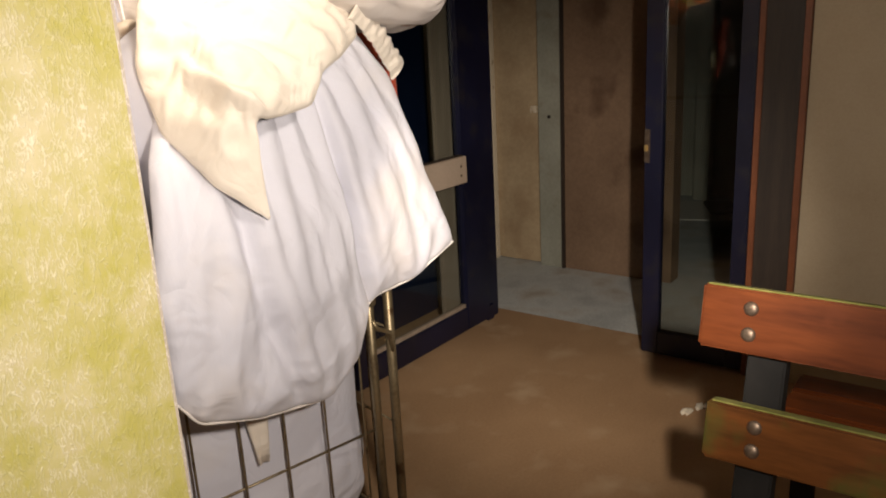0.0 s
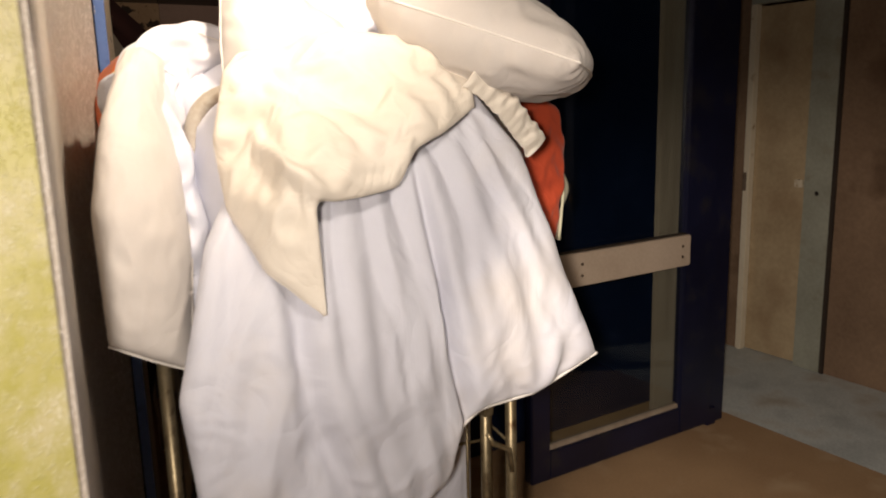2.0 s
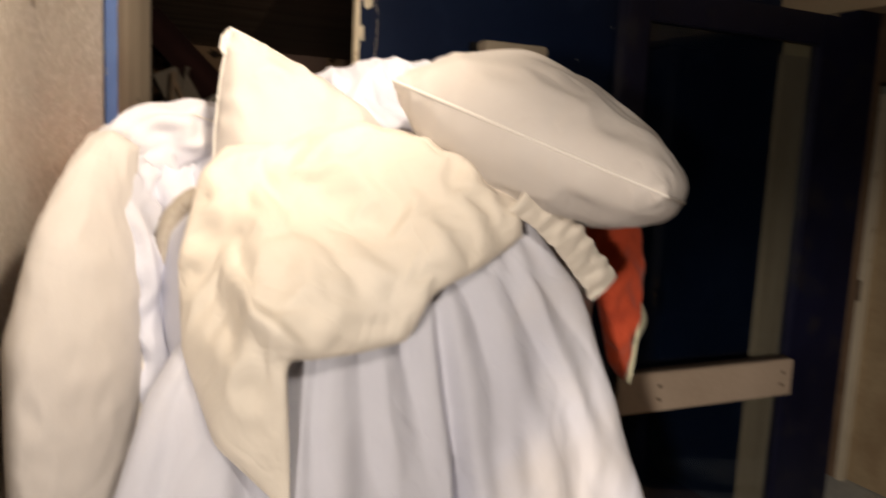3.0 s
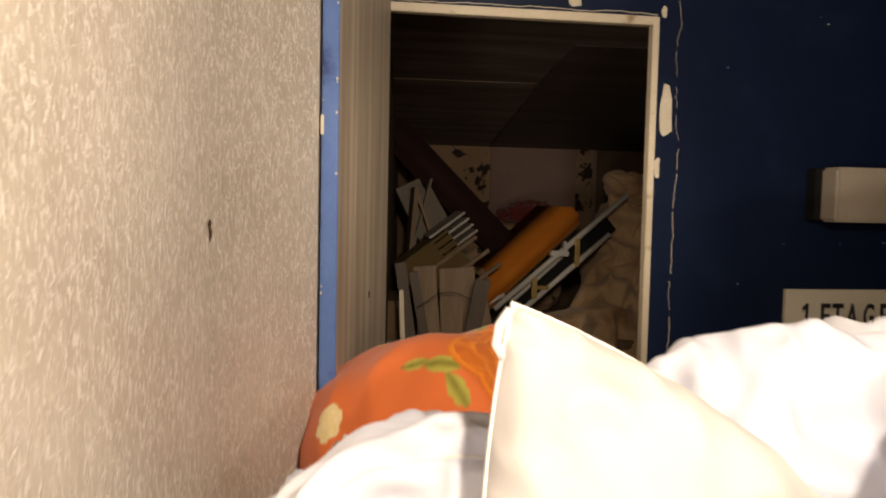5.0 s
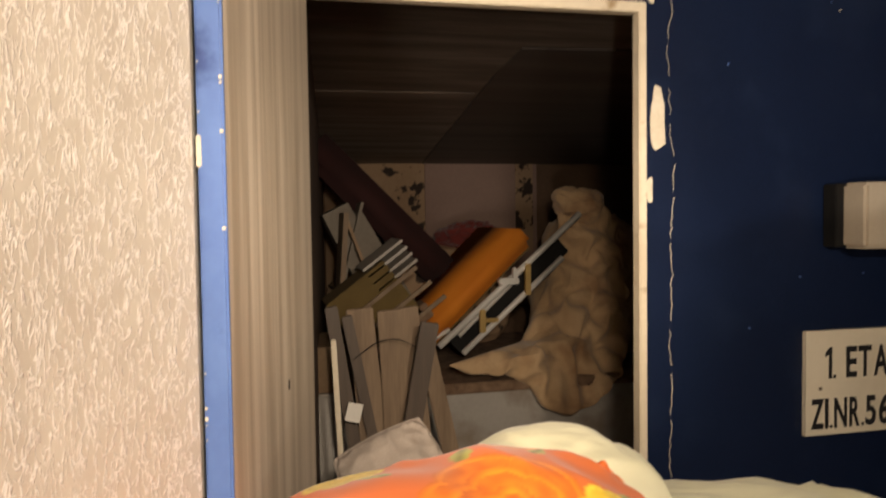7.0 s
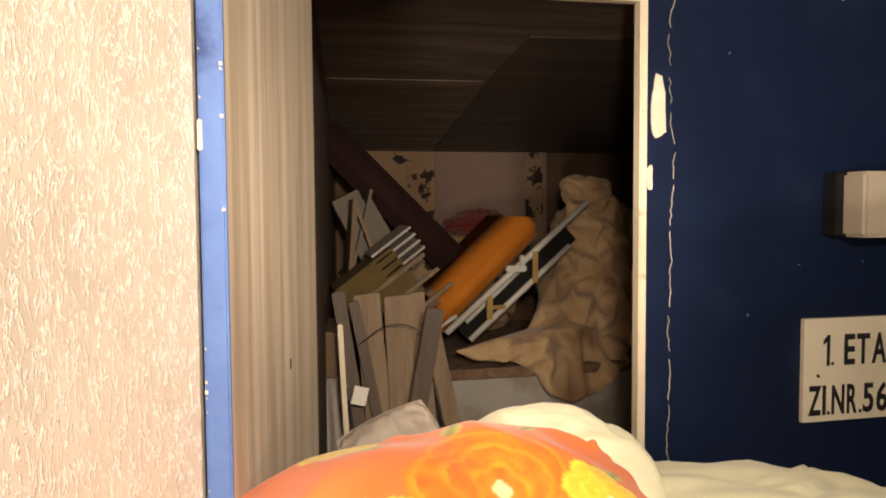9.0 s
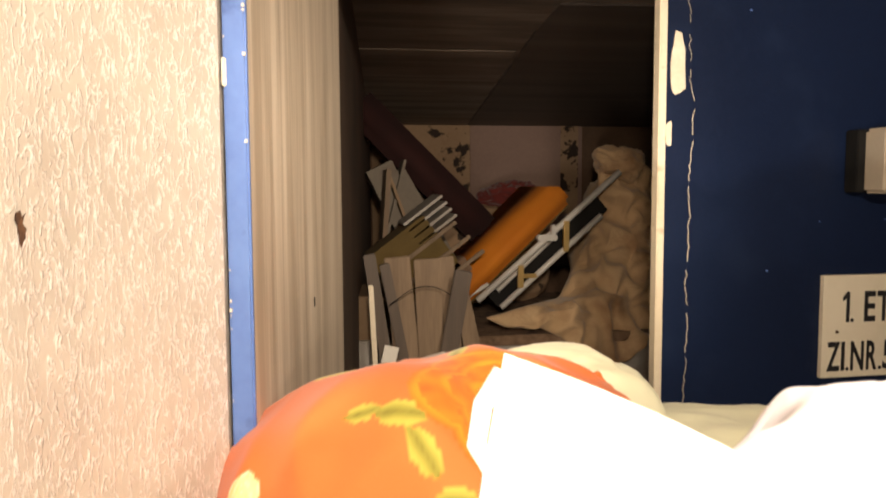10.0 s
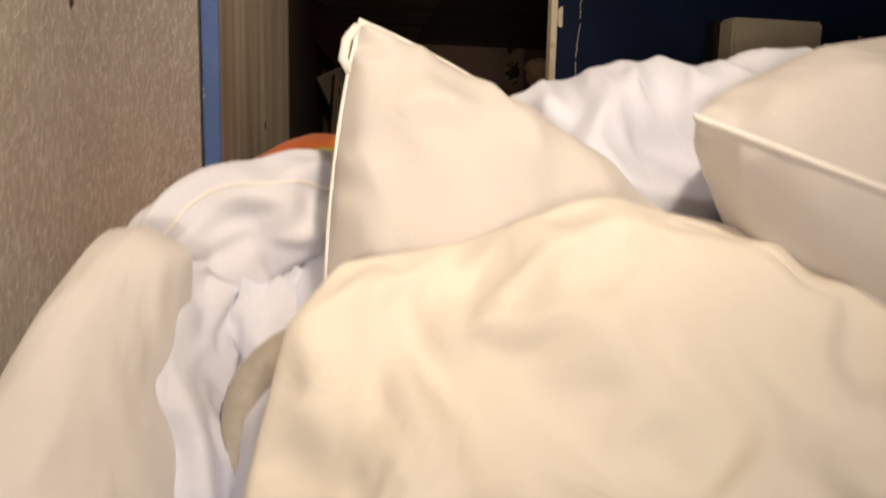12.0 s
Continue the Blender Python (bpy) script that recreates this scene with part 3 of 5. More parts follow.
tagged(finish("wall_far_west", block(-1.82, -1.7, -1.42, 1.385, 0, 2.6), M_BEIGEWALL), "plain beige wall", "wall", kind="structure")
tagged(finish("ceiling", block(-1.82, 7.3, -1.42, 3.11, 2.6, 2.7), M_CEIL), "pale painted ceiling of the hall", "ceiling", kind="structure")

# the corridor behind the glazed doors
CX = 3.94
bm = block(CX, CX + 0.12, 2.05, 2.73, 0, 2.6)
for b in (block(CX, CX + 0.12, 3.27, 4.2, 0, 2.6), block(CX, CX + 0.12, 2.73, 3.27, 1.93, 2.6)):
    me = bpy.data.meshes.new("wall_piece")
    b.to_mesh(me)
    bm.from_mesh(me)
    b.free()
    bpy.data.meshes.remove(me)
tagged(finish("wall_corridor", bm, M_BROWNWALL), "stained brown corridor wall", "wall", kind="structure")
tagged(finish("wall_corridor_end", block(3.05, 7.3, 4.2, 4.3, 0, 2.6), M_BROWNWALL), "stained brown corridor end wall", "wall", kind="structure")
tagged(finish("wall_corridor_side", block(3.05, 3.11, 3.11, 4.2, 0, 2.6), M_BROWNWALL), "stained brown corridor wall", "wall", kind="structure")
tagged(finish("wall_room_back", block(6.3, 6.4, -1.3, 4.2, 0, 2.6), M_GREYGREEN), "dim grey-green wall of the room beyond", "wall", kind="structure")
tagged(finish("wall_room_side", block(3.05, 7.3, -1.42, -1.3, 0, 2.6), M_BROWNWALL), "stained brown wall", "wall", kind="structure")
tagged(finish("ceiling_corridor", block(3.05, 7.3, 3.11, 4.3, 2.6, 2.7), M_CEIL), "pale corridor ceiling", "ceiling", kind="structure")

tagged(finish("wall_post", block(6.16, 6.295, 2.57, 2.69, 0, 2.6, 0.004), M_GREYGREEN), "grey-green upright post in the room beyond", "post", kind="structure")
# pale slab added on the floor to stand in for a lit patch
bm = block(-0.35, 0.30, -0.28, 0.30, 0.0, 0.006, 0.001, pose(5.84, 2.42, -0.002, 0, 0, 20))
tagged(finish("lit_floor_patch", bm, M_PAPER), "pale slab standing in for a lit patch of floor in the dim room", "sheet")
bm = block(-0.22, 0.20, -0.10, 0.12, 0.0, 0.02, 0.004, pose(5.90, 2.36, 0.004, 0, 0, 26))
tagged(finish("doormat", bm, M_JAMB), "dark flattened mat lying on the pale floor patch", "mat")

corridor_door = thing("door_1", "closed tan corridor door in a grey-green frame", "door", kind="structure")
part("leaf", block(CX + 0.03, CX + 0.07, 2.74, 3.25, 0.005, 1.90, 0.003), M_TANDOOR, corridor_door)
part("frame_post", block(CX - 0.012, CX + 0.03, 2.745, 2.895, 0.0, 1.91, 0.003), M_GREYGREEN, corridor_door, "grey-green post with a keyhole")
part("frame_post", block(CX - 0.012, CX + 0.03, 3.225, 3.262, 0.0, 1.91, 0.003), M_WHITEWOOD, corridor_door, "flaking pale post")
part("frame_head", block(CX - 0.012, CX + 0.03, 2.745, 3.262, 1.91, 1.945, 0.003), M_GREYGREEN, corridor_door)
part("edge_strip", block(CX - 0.016, CX - 0.001, 2.722, 2.744, 0.0, 1.96, 0.002), M_JAMB, corridor_door)
part("edge_strip", block(CX - 0.016, CX - 0.001, 2.722, 3.27, 1.946, 1.966, 0.002), M_JAMB, corridor_door)
part("keyhole", tube([(CX - 0.016, 2.82, 0.94), (CX - 0.010, 2.82, 0.94)], 0.011, sides=12), M_DARK, corridor_door)
part("latch_plate", block(CX + 0.024, CX + 0.03, 2.897, 2.915, 0.93, 1.05, 0.001), M_DARK, corridor_door)
part("latch", block(CX + 0.01, CX + 0.032, 2.92, 2.965, 0.96, 1.0, 0.003), M_WHITEWOOD, corridor_door)
part("hinge", tube([(CX - 0.02, 3.245, 0.92), (CX - 0.02, 3.245, 1.02)], 0.009), M_BOLT, corridor_door)
vent = thing("vent", "row of dark round vent holes in the corridor wall", "vent")
for k in range(6):
    part("hole", tube([(CX - 0.006, 3.12 - 0.066 * k, 2.10 - 0.004 * k), (CX + 0.001, 3.12 - 0.066 * k, 2.10 - 0.004 * k)], 0.022, sides=12), M_DARK, vent)

# ---- glazed doors ----
left_leaf = thing("door_2", "open glazed door leaf in a dark navy frame", "door", kind="structure")
part("stile", block(2.735, 2.93, 2.63, 2.675, 0.02, 2.06, 0.004), M_NAVY, left_leaf)
part("stile", block(1.93, 2.02, 2.63, 2.675, 0.02, 2.06, 0.004), M_NAVY, left_leaf)
part("bottom_rail", block(2.02, 2.735, 2.63, 2.675, 0.02, 0.135, 0.004), M_NAVY, left_leaf)
part("top_rail", block(2.02, 2.735, 2.63, 2.675, 1.96, 2.06, 0.004), M_NAVY, left_leaf)
part("glazing_bead", block(2.02, 2.735, 2.640, 2.665, 0.135, 0.155, 0.003), M_BATTEN, left_leaf, "dusty beige glazing bead")
pane = part("pane", block(2.02, 2.735, 2.650, 2.656, 0.156, 1.96), M_GLASS, left_leaf)
pane.visible_shadow = False
board = part("push_board", block(1.98, 2.715, 2.585, 2.607, 0.775, 0.900, 0.004), M_RAILBOARD, left_leaf, "beige push board across the pane")
part("ledge", block(1.98, 2.715, 2.607, 2.630, 0.78, 0.905, 0.003), M_JAMB, board)
for sx in (2.13, 2.665):
    for sz in (0.815, 0.858):
        part("screw", tube([(sx, 2.582, sz), (sx, 2.587, sz)], 0.006, sides=8), M_BOLT, board)
post = thing("door_frame", "dark navy door frame of the corridor doorway", "door frame", kind="structure")
part("post", block(2.933, 3.05, 2.655, 2.74, 0, 2.1, 0.004), M_NAVY, post)
part("foot_block", block(2.93, 2.985, 2.64, 2.655, 0, 0.08, 0.003), M_NAVY, post)
batten = tagged(finish("upright_board", block(2.665, 2.82, 2.715, 2.74, 0.0, 1.93, 0.003), M_BATTEN), "weathered beige board standing behind the glass door", "board")
right_leaf = thing("door_3", "closed narrow glazed door leaf in a navy frame", "door", kind="structure")
part("stile", block(2.905, 2.95, 1.725, 1.80, 0.02, 2.06, 0.004), M_NAVY, right_leaf)
part("stile", block(2.905, 2.95, 1.365, 1.425, 0.02, 2.06, 0.004), M_NAVY, right_leaf)
part("bottom_rail", block(2.905, 2.95, 1.425, 1.725, 0.02, 0.125, 0.004), M_NAVY, right_leaf)
part("top_rail", block(2.905, 2.95, 1.425, 1.725, 1.96, 2.06, 0.004), M_NAVY, right_leaf)
pane = part("pane", block(2.925, 2.931, 1.425, 1.725, 0.125, 1.96), M_GLASS, right_leaf)
pane.visible_shadow = False
lock = part("lock_plate", block(2.897, 2.905, 1.775, 1.798, 0.88, 1.02, 0.002), M_BOLT, right_leaf, "brass lock plate")
part("latch", block(2.885, 2.899, 1.780, 1.794, 0.93, 0.955, 0.002), M_BRASS, lock)
jamb = thing("door_jamb", "dark stained wooden jamb with red-brown edges", "door jamb", kind="structure")
part("lining", block(2.915, 2.99, 1.205, 1.340, 0, 2.1, 0.003), M_JAMB, jamb)
part("edge_strip", block(2.905, 2.94, 1.340, 1.362, 0, 2.1, 0.003), M_REDWOOD, jamb, "red-brown edge strip")
part("edge_strip", block(2.905, 2.94, 1.182, 1.205, 0, 2.1, 0.003), M_REDWOOD, jamb, "red-brown edge strip")

# ---- storeroom doorway ----
doorway = thing("door_frame", "cream-edged blue door frame with flaking paint", "door frame", kind="structure")
part("lining", block(OPEN_R, 1.243, 2.972, 2.998, 0, 2.2, 0.002), M_WHITEWOOD, doorway, "cream frame edge")
part("lining", block(OPEN_L, OPEN_R, 2.972, 2.998, OPEN_T, 2.2, 0.002), M_WHITEWOOD, doorway, "cream frame edge")
part("casing", block(1.243, 1.300, 2.982, 2.992, 0, 2.262, 0.002), M_BLUE, doorway)
part("casing", block(0.60, 1.243, 2.982, 2.992, 2.2, 2.262, 0.002), M_BLUE, doorway)


def flake(x, z, w, h, seed, y=2.9795):
    """An irregular patch where the paint has come off."""
    bm = bmesh.new()
    k = 18
    ring = []
    for i in range(k):
        a = i * math.tau / k
        c, s = math.cos(a), math.sin(a)
        r = 0.86 + 0.3 * ripple(c * 1.4 + seed, s * 1.4, seed)
        ring.append((x + w / 2 * r * math.copysign(abs(c) ** 0.6, c), z + h / 2 * r * math.copysign(abs(s) ** 0.6, s)))
    a = [bm.verts.new((px, y, pz)) for px, pz in ring]
    b = [bm.verts.new((px, y + 0.0045, pz)) for px, pz in ring]
    bm.faces.new(a), bm.faces.new(b)
    for i in range(k):
        bm.faces.new((a[i], a[(i + 1) % k], b[(i + 1) % k], b[i]))
    return bm


for x, z, w, h, s in ((1.268, 2.005, 0.032, 0.115, 1.3), (1.252, 1.882, 0.014, 0.045, 4.1), (1.256, 2.212, 0.014, 0.026, 6.2), (1.06, 2.222, 0.03, 0.02, 8.8), (0.745, 2.236, 0.055, 0.03, 2.9), (0.675, 2.235, 0.03, 0.025, 5.5)):
    part("paint_chip", flake(x, z, w, h, s), M_CHIP, doorway, "bare patch where paint has flaked off")
wob = random.Random(5)
cx, z = 1.291, 2.25
while z > 0.95:
    pts = []
    for k in range(wob.randint(4, 16)):
        cx += wob.uniform(-0.0036, 0.0036) + (1.291 - cx) * 0.12
        pts.append((cx, 2.9818, z))
        z -= 0.009
    part("crack", tube(pts, wob.uniform(0.0003, 0.0008), sides=5), M_CHIP, doorway, "pale crack in the paint")
    z -= wob.uniform(0.0, 0.02)
pts, cz = [], 2.205
for k in range(60):
    cz += wob.uniform(-0.0015, 0.0015) + (2.206 - cz) * 0.2
    pts.append((0.68 + 0.0095 * k, 2.9805, cz))
part("crack", tube(pts, 0.0009, sides=5), M_CHIP, doorway)

for k in range(16):
    dx, dz, ds = wob.uniform(1.32, 2.3), wob.uniform(1.2, 2.3), wob.uniform(0.002, 0.005)
    part("speck", flake(dx, dz, ds, ds * wob.uniform(0.6, 1.6), k * 1.7, 2.9868), M_CHIP if k % 3 == 0 else M_EDGE, doorway)

# the store's door leaf, swung back against the plaster wall
hinge, free = Vector((0.668, 2.972, 0)), Vector((0.566, 2.44, 0))
way = (free - hinge)
LEAF = Matrix.Translation(hinge) @ Matrix.Rotation(math.atan2(way.y, way.x), 4, "Z")
leaf = thing("door_4", "storeroom door standing open, grained laminate inside and blue edge", "door", kind="structure")
long = way.length
part("face_panel", block(0, long, 0.0, 0.006, 0.01, 2.36, 0.001, LEAF), M_LAMINATE, leaf)
part("core", block(0, long - 0.004, -0.016, 0.0, 0.01, 2.36, 0.001, LEAF), M_BLUE, leaf)
edge = part("leading_edge", block(long - 0.004, long + 0.004, -0.016, 0.0065, 0.01, 2.36, 0.002, LEAF), M_EDGE, leaf, "mid-blue painted edge with chips")
for k in range(26):
    z, y, s = wob.uniform(1.2, 2.3), wob.choice((-0.014, 0.0045)), wob.uniform(0.0008, 0.0026)
    part("chip", block(long + 0.002, long + 0.0052, y - s / 2, y + s / 2, z, z + s * 1.3, 0.0, LEAF), M_CHIP, edge)
part("chip", block(long + 0.002, long + 0.0056, -0.0168, -0.0125, 1.885, 1.912, 0.001, LEAF), M_CHIP, edge)
def ragged_hole():
    """Shallow heart-shaped gouge with a torn rim."""
    bm = bmesh.new()
    mid, rim = bm.verts.new((0, -0.0015, 0)), []
    for k in range(18):
        a = 2 * math.pi * k / 18
        r = 0.0085 * (1 + 0.30 * math.sin(3 * a + 0.6) + 0.16 * math.sin(7 * a + 2))
        rim.append(bm.verts.new((r * math.cos(a), -0.0028, r * 1.25 * math.sin(a) - 0.002)))
    for k in range(18):
        bm.faces.new((mid, rim[k], rim[(k + 1) % 18]))
    return bm


M_GOUGE = material("gouged_brown_plaster", (0.03, 0.012, 0.006), (0.16, 0.075, 0.03), 0.9, 90, 400, 0.5, 0.002)
part("mark", block(0.24, 0.246, 0.0045, 0.0068, 1.63, 1.642, 0.0, LEAF), M_DARK, leaf)
hole = finish("wall_hole", ragged_hole(), M_GOUGE)
hole.matrix_world = Matrix.Translation((0.436, 2.243, 1.768)) @ Matrix.Rotation(radians(83), 4, "Z")
tagged(hole, "small dark gouge in the rough plaster wall", "hole")

lamp_box = thing("wall_box", "blank ivory plastic box on the blue wall", "wall box")
# black plate added behind the cover, standing in for its shadow on the wall
part("shadow_plate", block(1.606, 1.838, 2.955, 2.989, 1.776, 1.890, 0.002), M_BLACK, lamp_box, "black plate added in place of the box's shadow")
part("cover", block(1.620, 1.844, 2.900, 2.958, 1.774, 1.891, 0.006), M_BOX, lamp_box)

sign = thing("sign", "cream room-number sign with black lettering on the blue wall", "sign")
bm = bmesh.new()
edge = [(1.564, 1.427), (1.907, 1.427), (1.907, 1.566), (1.862, 1.621), (1.564, 1.621)]
near, far = [bm.verts.new((x, 2.978, z)) for x, z in edge], [bm.verts.new((x, 2.988, z)) for x, z in edge]
bm.faces.new(near), bm.faces.new(far)
for i in range(5):
    bm.faces.new((near[i], near[(i + 1) % 5], far[(i + 1) % 5], far[i]))
bmesh.ops.recalc_face_normals(bm, faces=bm.faces)
part("plate", bm, M_SIGN, sign)
part("nail", tube([(1.594, 2.975, 1.514), (1.594, 2.98, 1.514)], 0.003, sides=8), M_BOLT, sign)


def letter(sign_char, x0, x1, z0, z1):
    """One raised letter drawn to the given width and height."""
    data = bpy.data.curves.new("letter", "FONT")
    data.body, data.size, data.extrude, data.offset = sign_char, 1.0, 0.01, 0.022
    ob = new("letter", data)
    bpy.context.view_layer.update()
    me = bpy.data.meshes.new_from_object(ob.evaluated_get(bpy.context.evaluated_depsgraph_get()))
    bpy.data.objects.remove(ob)
    me.materials.clear()
    me.materials.append(M_INK)
    xs, ys = [v.co.x for v in me.vertices], [v.co.y for v in me.vertices]
    sx, sz = (x1 - x0) / (max(xs) - min(xs)), (z1 - z0) / (max(ys) - min(ys))
    for v in me.vertices:
        v.co = (x0 + (v.co.x - min(xs)) * sx, 2.9772 - 0.06 * v.co.z, z0 + (v.co.y - min(ys)) * sz)
    ob = new("letter", me)
    ob.parent = sign
    return ob


bm = bmesh.new()
edge = [(1.6125, 1.532), (1.619, 1.532), (1.619, 1.590), (1.614, 1.590), (1.605, 1.580), (1.605, 1.572), (1.6125, 1.577)]
near, far = [bm.verts.new((x, 2.9768, z)) for x, z in edge], [bm.verts.new((x, 2.9778, z)) for x, z in edge]
bm.faces.new(near), bm.faces.new(far)
for i in range(7):
    bm.faces.new((near[i], near[(i + 1) % 7], far[(i + 1) % 7], far[i]))
part("letter", bm, M_INK, sign)
for char, x0, x1 in (("E", 1.650, 1.673), ("T", 1.677, 1.705), ("A", 1.711, 1.742), ("G", 1.755, 1.781), ("E", 1.796, 1.820)):
    letter(char, x0, x1, 1.532, 1.590)
for char, x0, x1 in (("Z", 1.575, 1.602), ("I", 1.605, 1.612), ("N", 1.625, 1.652), ("R", 1.658, 1.680), ("5", 1.693, 1.716), ("6", 1.723, 1.747), ("6", 1.783, 1.807)):
    letter(char, x0, x1, 1.439, 1.495)
letter("-", 1.750, 1.778, 1.463, 1.470)
for x, z in ((1.622, 1.532), (1.615, 1.439), (1.684, 1.439)):
    letter(".", x, x + 0.006, z, z + 0.007)

# ---- bench ----
bench = thing("bench", "slatted park bench with orange varnished slats and black frame", "bench")
LEAN = Matrix.Translation((1.455, 1.06, 0.88)) @ Matrix.Rotation(radians(13), 4, "Y")


def slat(lo, hi, y0, y1, wood):
    s = part("slat", block(-0.018, 0.018, y0, y1, lo, hi, 0.006, LEAN), wood, bench)
    part("algae", block(-0.017, 0.017, y0, y1 - 0.01, hi - 0.0015, hi + 0.002, 0.001, LEAN), M_MOSS, s, "green algae along the top edge")
    for k in (0, 1):
        b = bmesh.new()
        bmesh.ops.create_uvsphere(b, u_segments=12, v_segments=8, radius=0.016)
        bmesh.ops.transform(b, matrix=LEAN @ Matrix.Translation((-0.018, y1 - 0.105, lo + (hi - lo) * (0.30 + 0.4 * k))) @ Matrix.Diagonal((0.45, 1, 1, 1)), verts=b.verts)
        part("bolt", b, M_BOLT, s, smooth=True)


slat(-0.140, 0.0, -1.75, 0.0, M_SLAT)
slat(-0.385, -0.255, -1.75, -0.035, M_SLATD)
for y in (-0.13, -1.62):
    part("frame", block(0.019, 0.07, y - 0.05, y + 0.03, -0.90, -0.02, 0.004, LEAN), M_BLACK, bench)
    part("foot", block(1.68, 2.02, 1.06 + y - 0.05, 1.06 + y + 0.03, 0.0, 0.03, 0.003), M_BLACK, bench)
    part("leg", block(1.93, 1.98, 1.06 + y - 0.04, 1.06 + y + 0.02, 0.02, 0.40, 0.004), M_BLACK, bench)
    part("seat_bearer", block(1.58, 2.0, 1.06 + y - 0.04, 1.06 + y + 0.02, 0.40, 0.43, 0.004), M_BLACK, bench)
for k in range(3):
    part("seat_slat", block(1.64 + 0.125 * k, 1.75 + 0.125 * k, -0.69, 0.955, 0.43, 0.466, 0.006), M_SLAT, bench)

for k in range(7):
    bm = bmesh.new()
    bmesh.ops.create_icosphere(bm, subdivisions=1, radius=1)
    for v in bm.verts:
        v.co *= 0.8 + 0.5 * wob.random()
    bmesh.ops.transform(bm, matrix=pose(2.52 + wob.uniform(-0.10, 0.12), 1.40 + wob.uniform(-0.07, 0.06), 0.006) @ Matrix.Diagonal((0.02 + 0.02 * wob.random(), 0.016, 0.010, 1)), verts=bm.verts)
    tagged(finish("plaster_crumb", bm, M_CHIP), "pale crumb of fallen plaster on the floor", "debris", "crumbs by the door")

# ---- laundry trolley ----
trolley = thing("laundry_trolley", "wire laundry trolley of aged metal tube, heaped with bedding", "trolley")
C0, CU, CV = Vector((0.525, 1.925, 0)), Vector((0.979, -0.203, 0)), Vector((0.203, 0.979, 0))


def at(u, v, z):
    return C0 + CU * u + CV * v + Vector((0, 0, z))


W, D = 0.69, 0.66
for u, v in ((0, 0), (W, 0), (0, D), (W, D)):
    part("corner_post", tube([at(u, v, 0.10), at(u, v, 1.02)], 0.0125, sides=12), M_TUBE, trolley, smooth=True)
    wheel = part("caster", tube([at(u - 0.014, v, 0.05), at(u + 0.014, v, 0.05)], 0.05, sides=20), M_BLACK, trolley, "black rubber caster")
    part("fork", block(-0.02, 0.02, -0.02, 0.02, 0.06, 0.12, 0.003, Matrix.Translation(at(u, v, 0))), M_BOLT, wheel)
for z in (0.13, 1.0):
    for a, b in (((0, 0), (W, 0)), ((W, 0), (W, D)), ((W, D), (0, D)), ((0, D), (0, 0))):
        if z > 0.5 and a[1] == b[1] == 0:
            continue
        part("rail", tube([at(*a, z), at(*b, z)], 0.010, sides=10), M_TUBE, trolley, smooth=True)
part("deck", block(0.01, W - 0.01, 0.01, D - 0.01, 0.135, 0.15, 0.002, Matrix.Translation(C0) @ Matrix.Rotation(math.atan2(CU.y, CU.x), 4, "Z")), M_BOLT, trolley)
gate = part("gate_frame", tube([at(0.075, 0.0, 0.16), at(0.075, 0.0, 0.95), at(0.075, 0, 1.05)] , 0.0115, sides=12), M_TUBE, trolley, smooth=True)
part("gate_frame", tube([at(W - 0.06, 0.0, 0.16), at(W - 0.06, 0.0, 1.0)], 0.0115, sides=12), M_TUBE, trolley, smooth=True)
bow = [at(0.075, 0.02, 0.98)] + [at(0.085 + 0.075 - 0.075 * math.cos(a), 0.02, 1.41 + 0.075 * math.sin(a)) for a in np.linspace(0, math.pi / 2, 9)] + [at(0.55, 0.02, 1.485), at(0.62, 0.02, 1.45), at(0.63, 0.02, 0.98)]
part("push_handle", tube(bow, 0.0145, sides=14), M_HANDLE, trolley, "scuffed pale push handle", smooth=True)
for k in range(5):
    u = 0.135 + 0.113 * k
    part("wire", tube([at(u, 0, 0.16), at(u, 0, 1.0)], 0.0032, sides=6), M_TUBE, trolley, smooth=True)
for z in (0.17, 0.455, 0.74, 0.99):
    part("wire", tube([at(0.075, 0.004, z), at(W - 0.06, 0.004, z)], 0.0034, sides=6), M_TUBE, trolley, smooth=True)
for v in np.linspace(0.11, D - 0.11, 4):
    for u in (0, W):
        part("wire", tube([at(u, v, 0.14), at(u, v, 1.0)], 0.0032, sides=6), M_TUBE, trolley, smooth=True)
for z in (0.45, 0.72):
    for u in (0, W):
        part("wire", tube([at(u, 0, z), at(u, D, z)], 0.0032, sides=6), M_TUBE, trolley, smooth=True)
for u, s in ((W - 0.06, 1), (0.075, -1)):
    hook = part("hinge_bracket", block(-0.012, 0.012, -0.012, 0.012, 0.80, 0.90, 0.003, Matrix.Translation(at(u, -0.006, 0))), M_TUBE, trolley)
    part("hinge_pin", tube([at(u, -0.01, 0.76), at(u + 0.012 * s, -0.012, 0.735), at(u + 0.05 * s, -0.012, 0.715), at(u + 0.058 * s, -0.008, 0.66)], 0.006, sides=8), M_TUBE, hook, smooth=True)
    part("clamp", block(-0.045 if s > 0 else 0.0, 0.0 if s > 0 else 0.045, -0.016, 0.0, 0.872, 0.892, 0.003, Matrix.Translation(at(u, 0, 0))), M_TUBE, hook)

# ---- bedding ----
TURNED = Matrix.Rotation(math.atan2(CU.y, CU.x), 4, "Z")


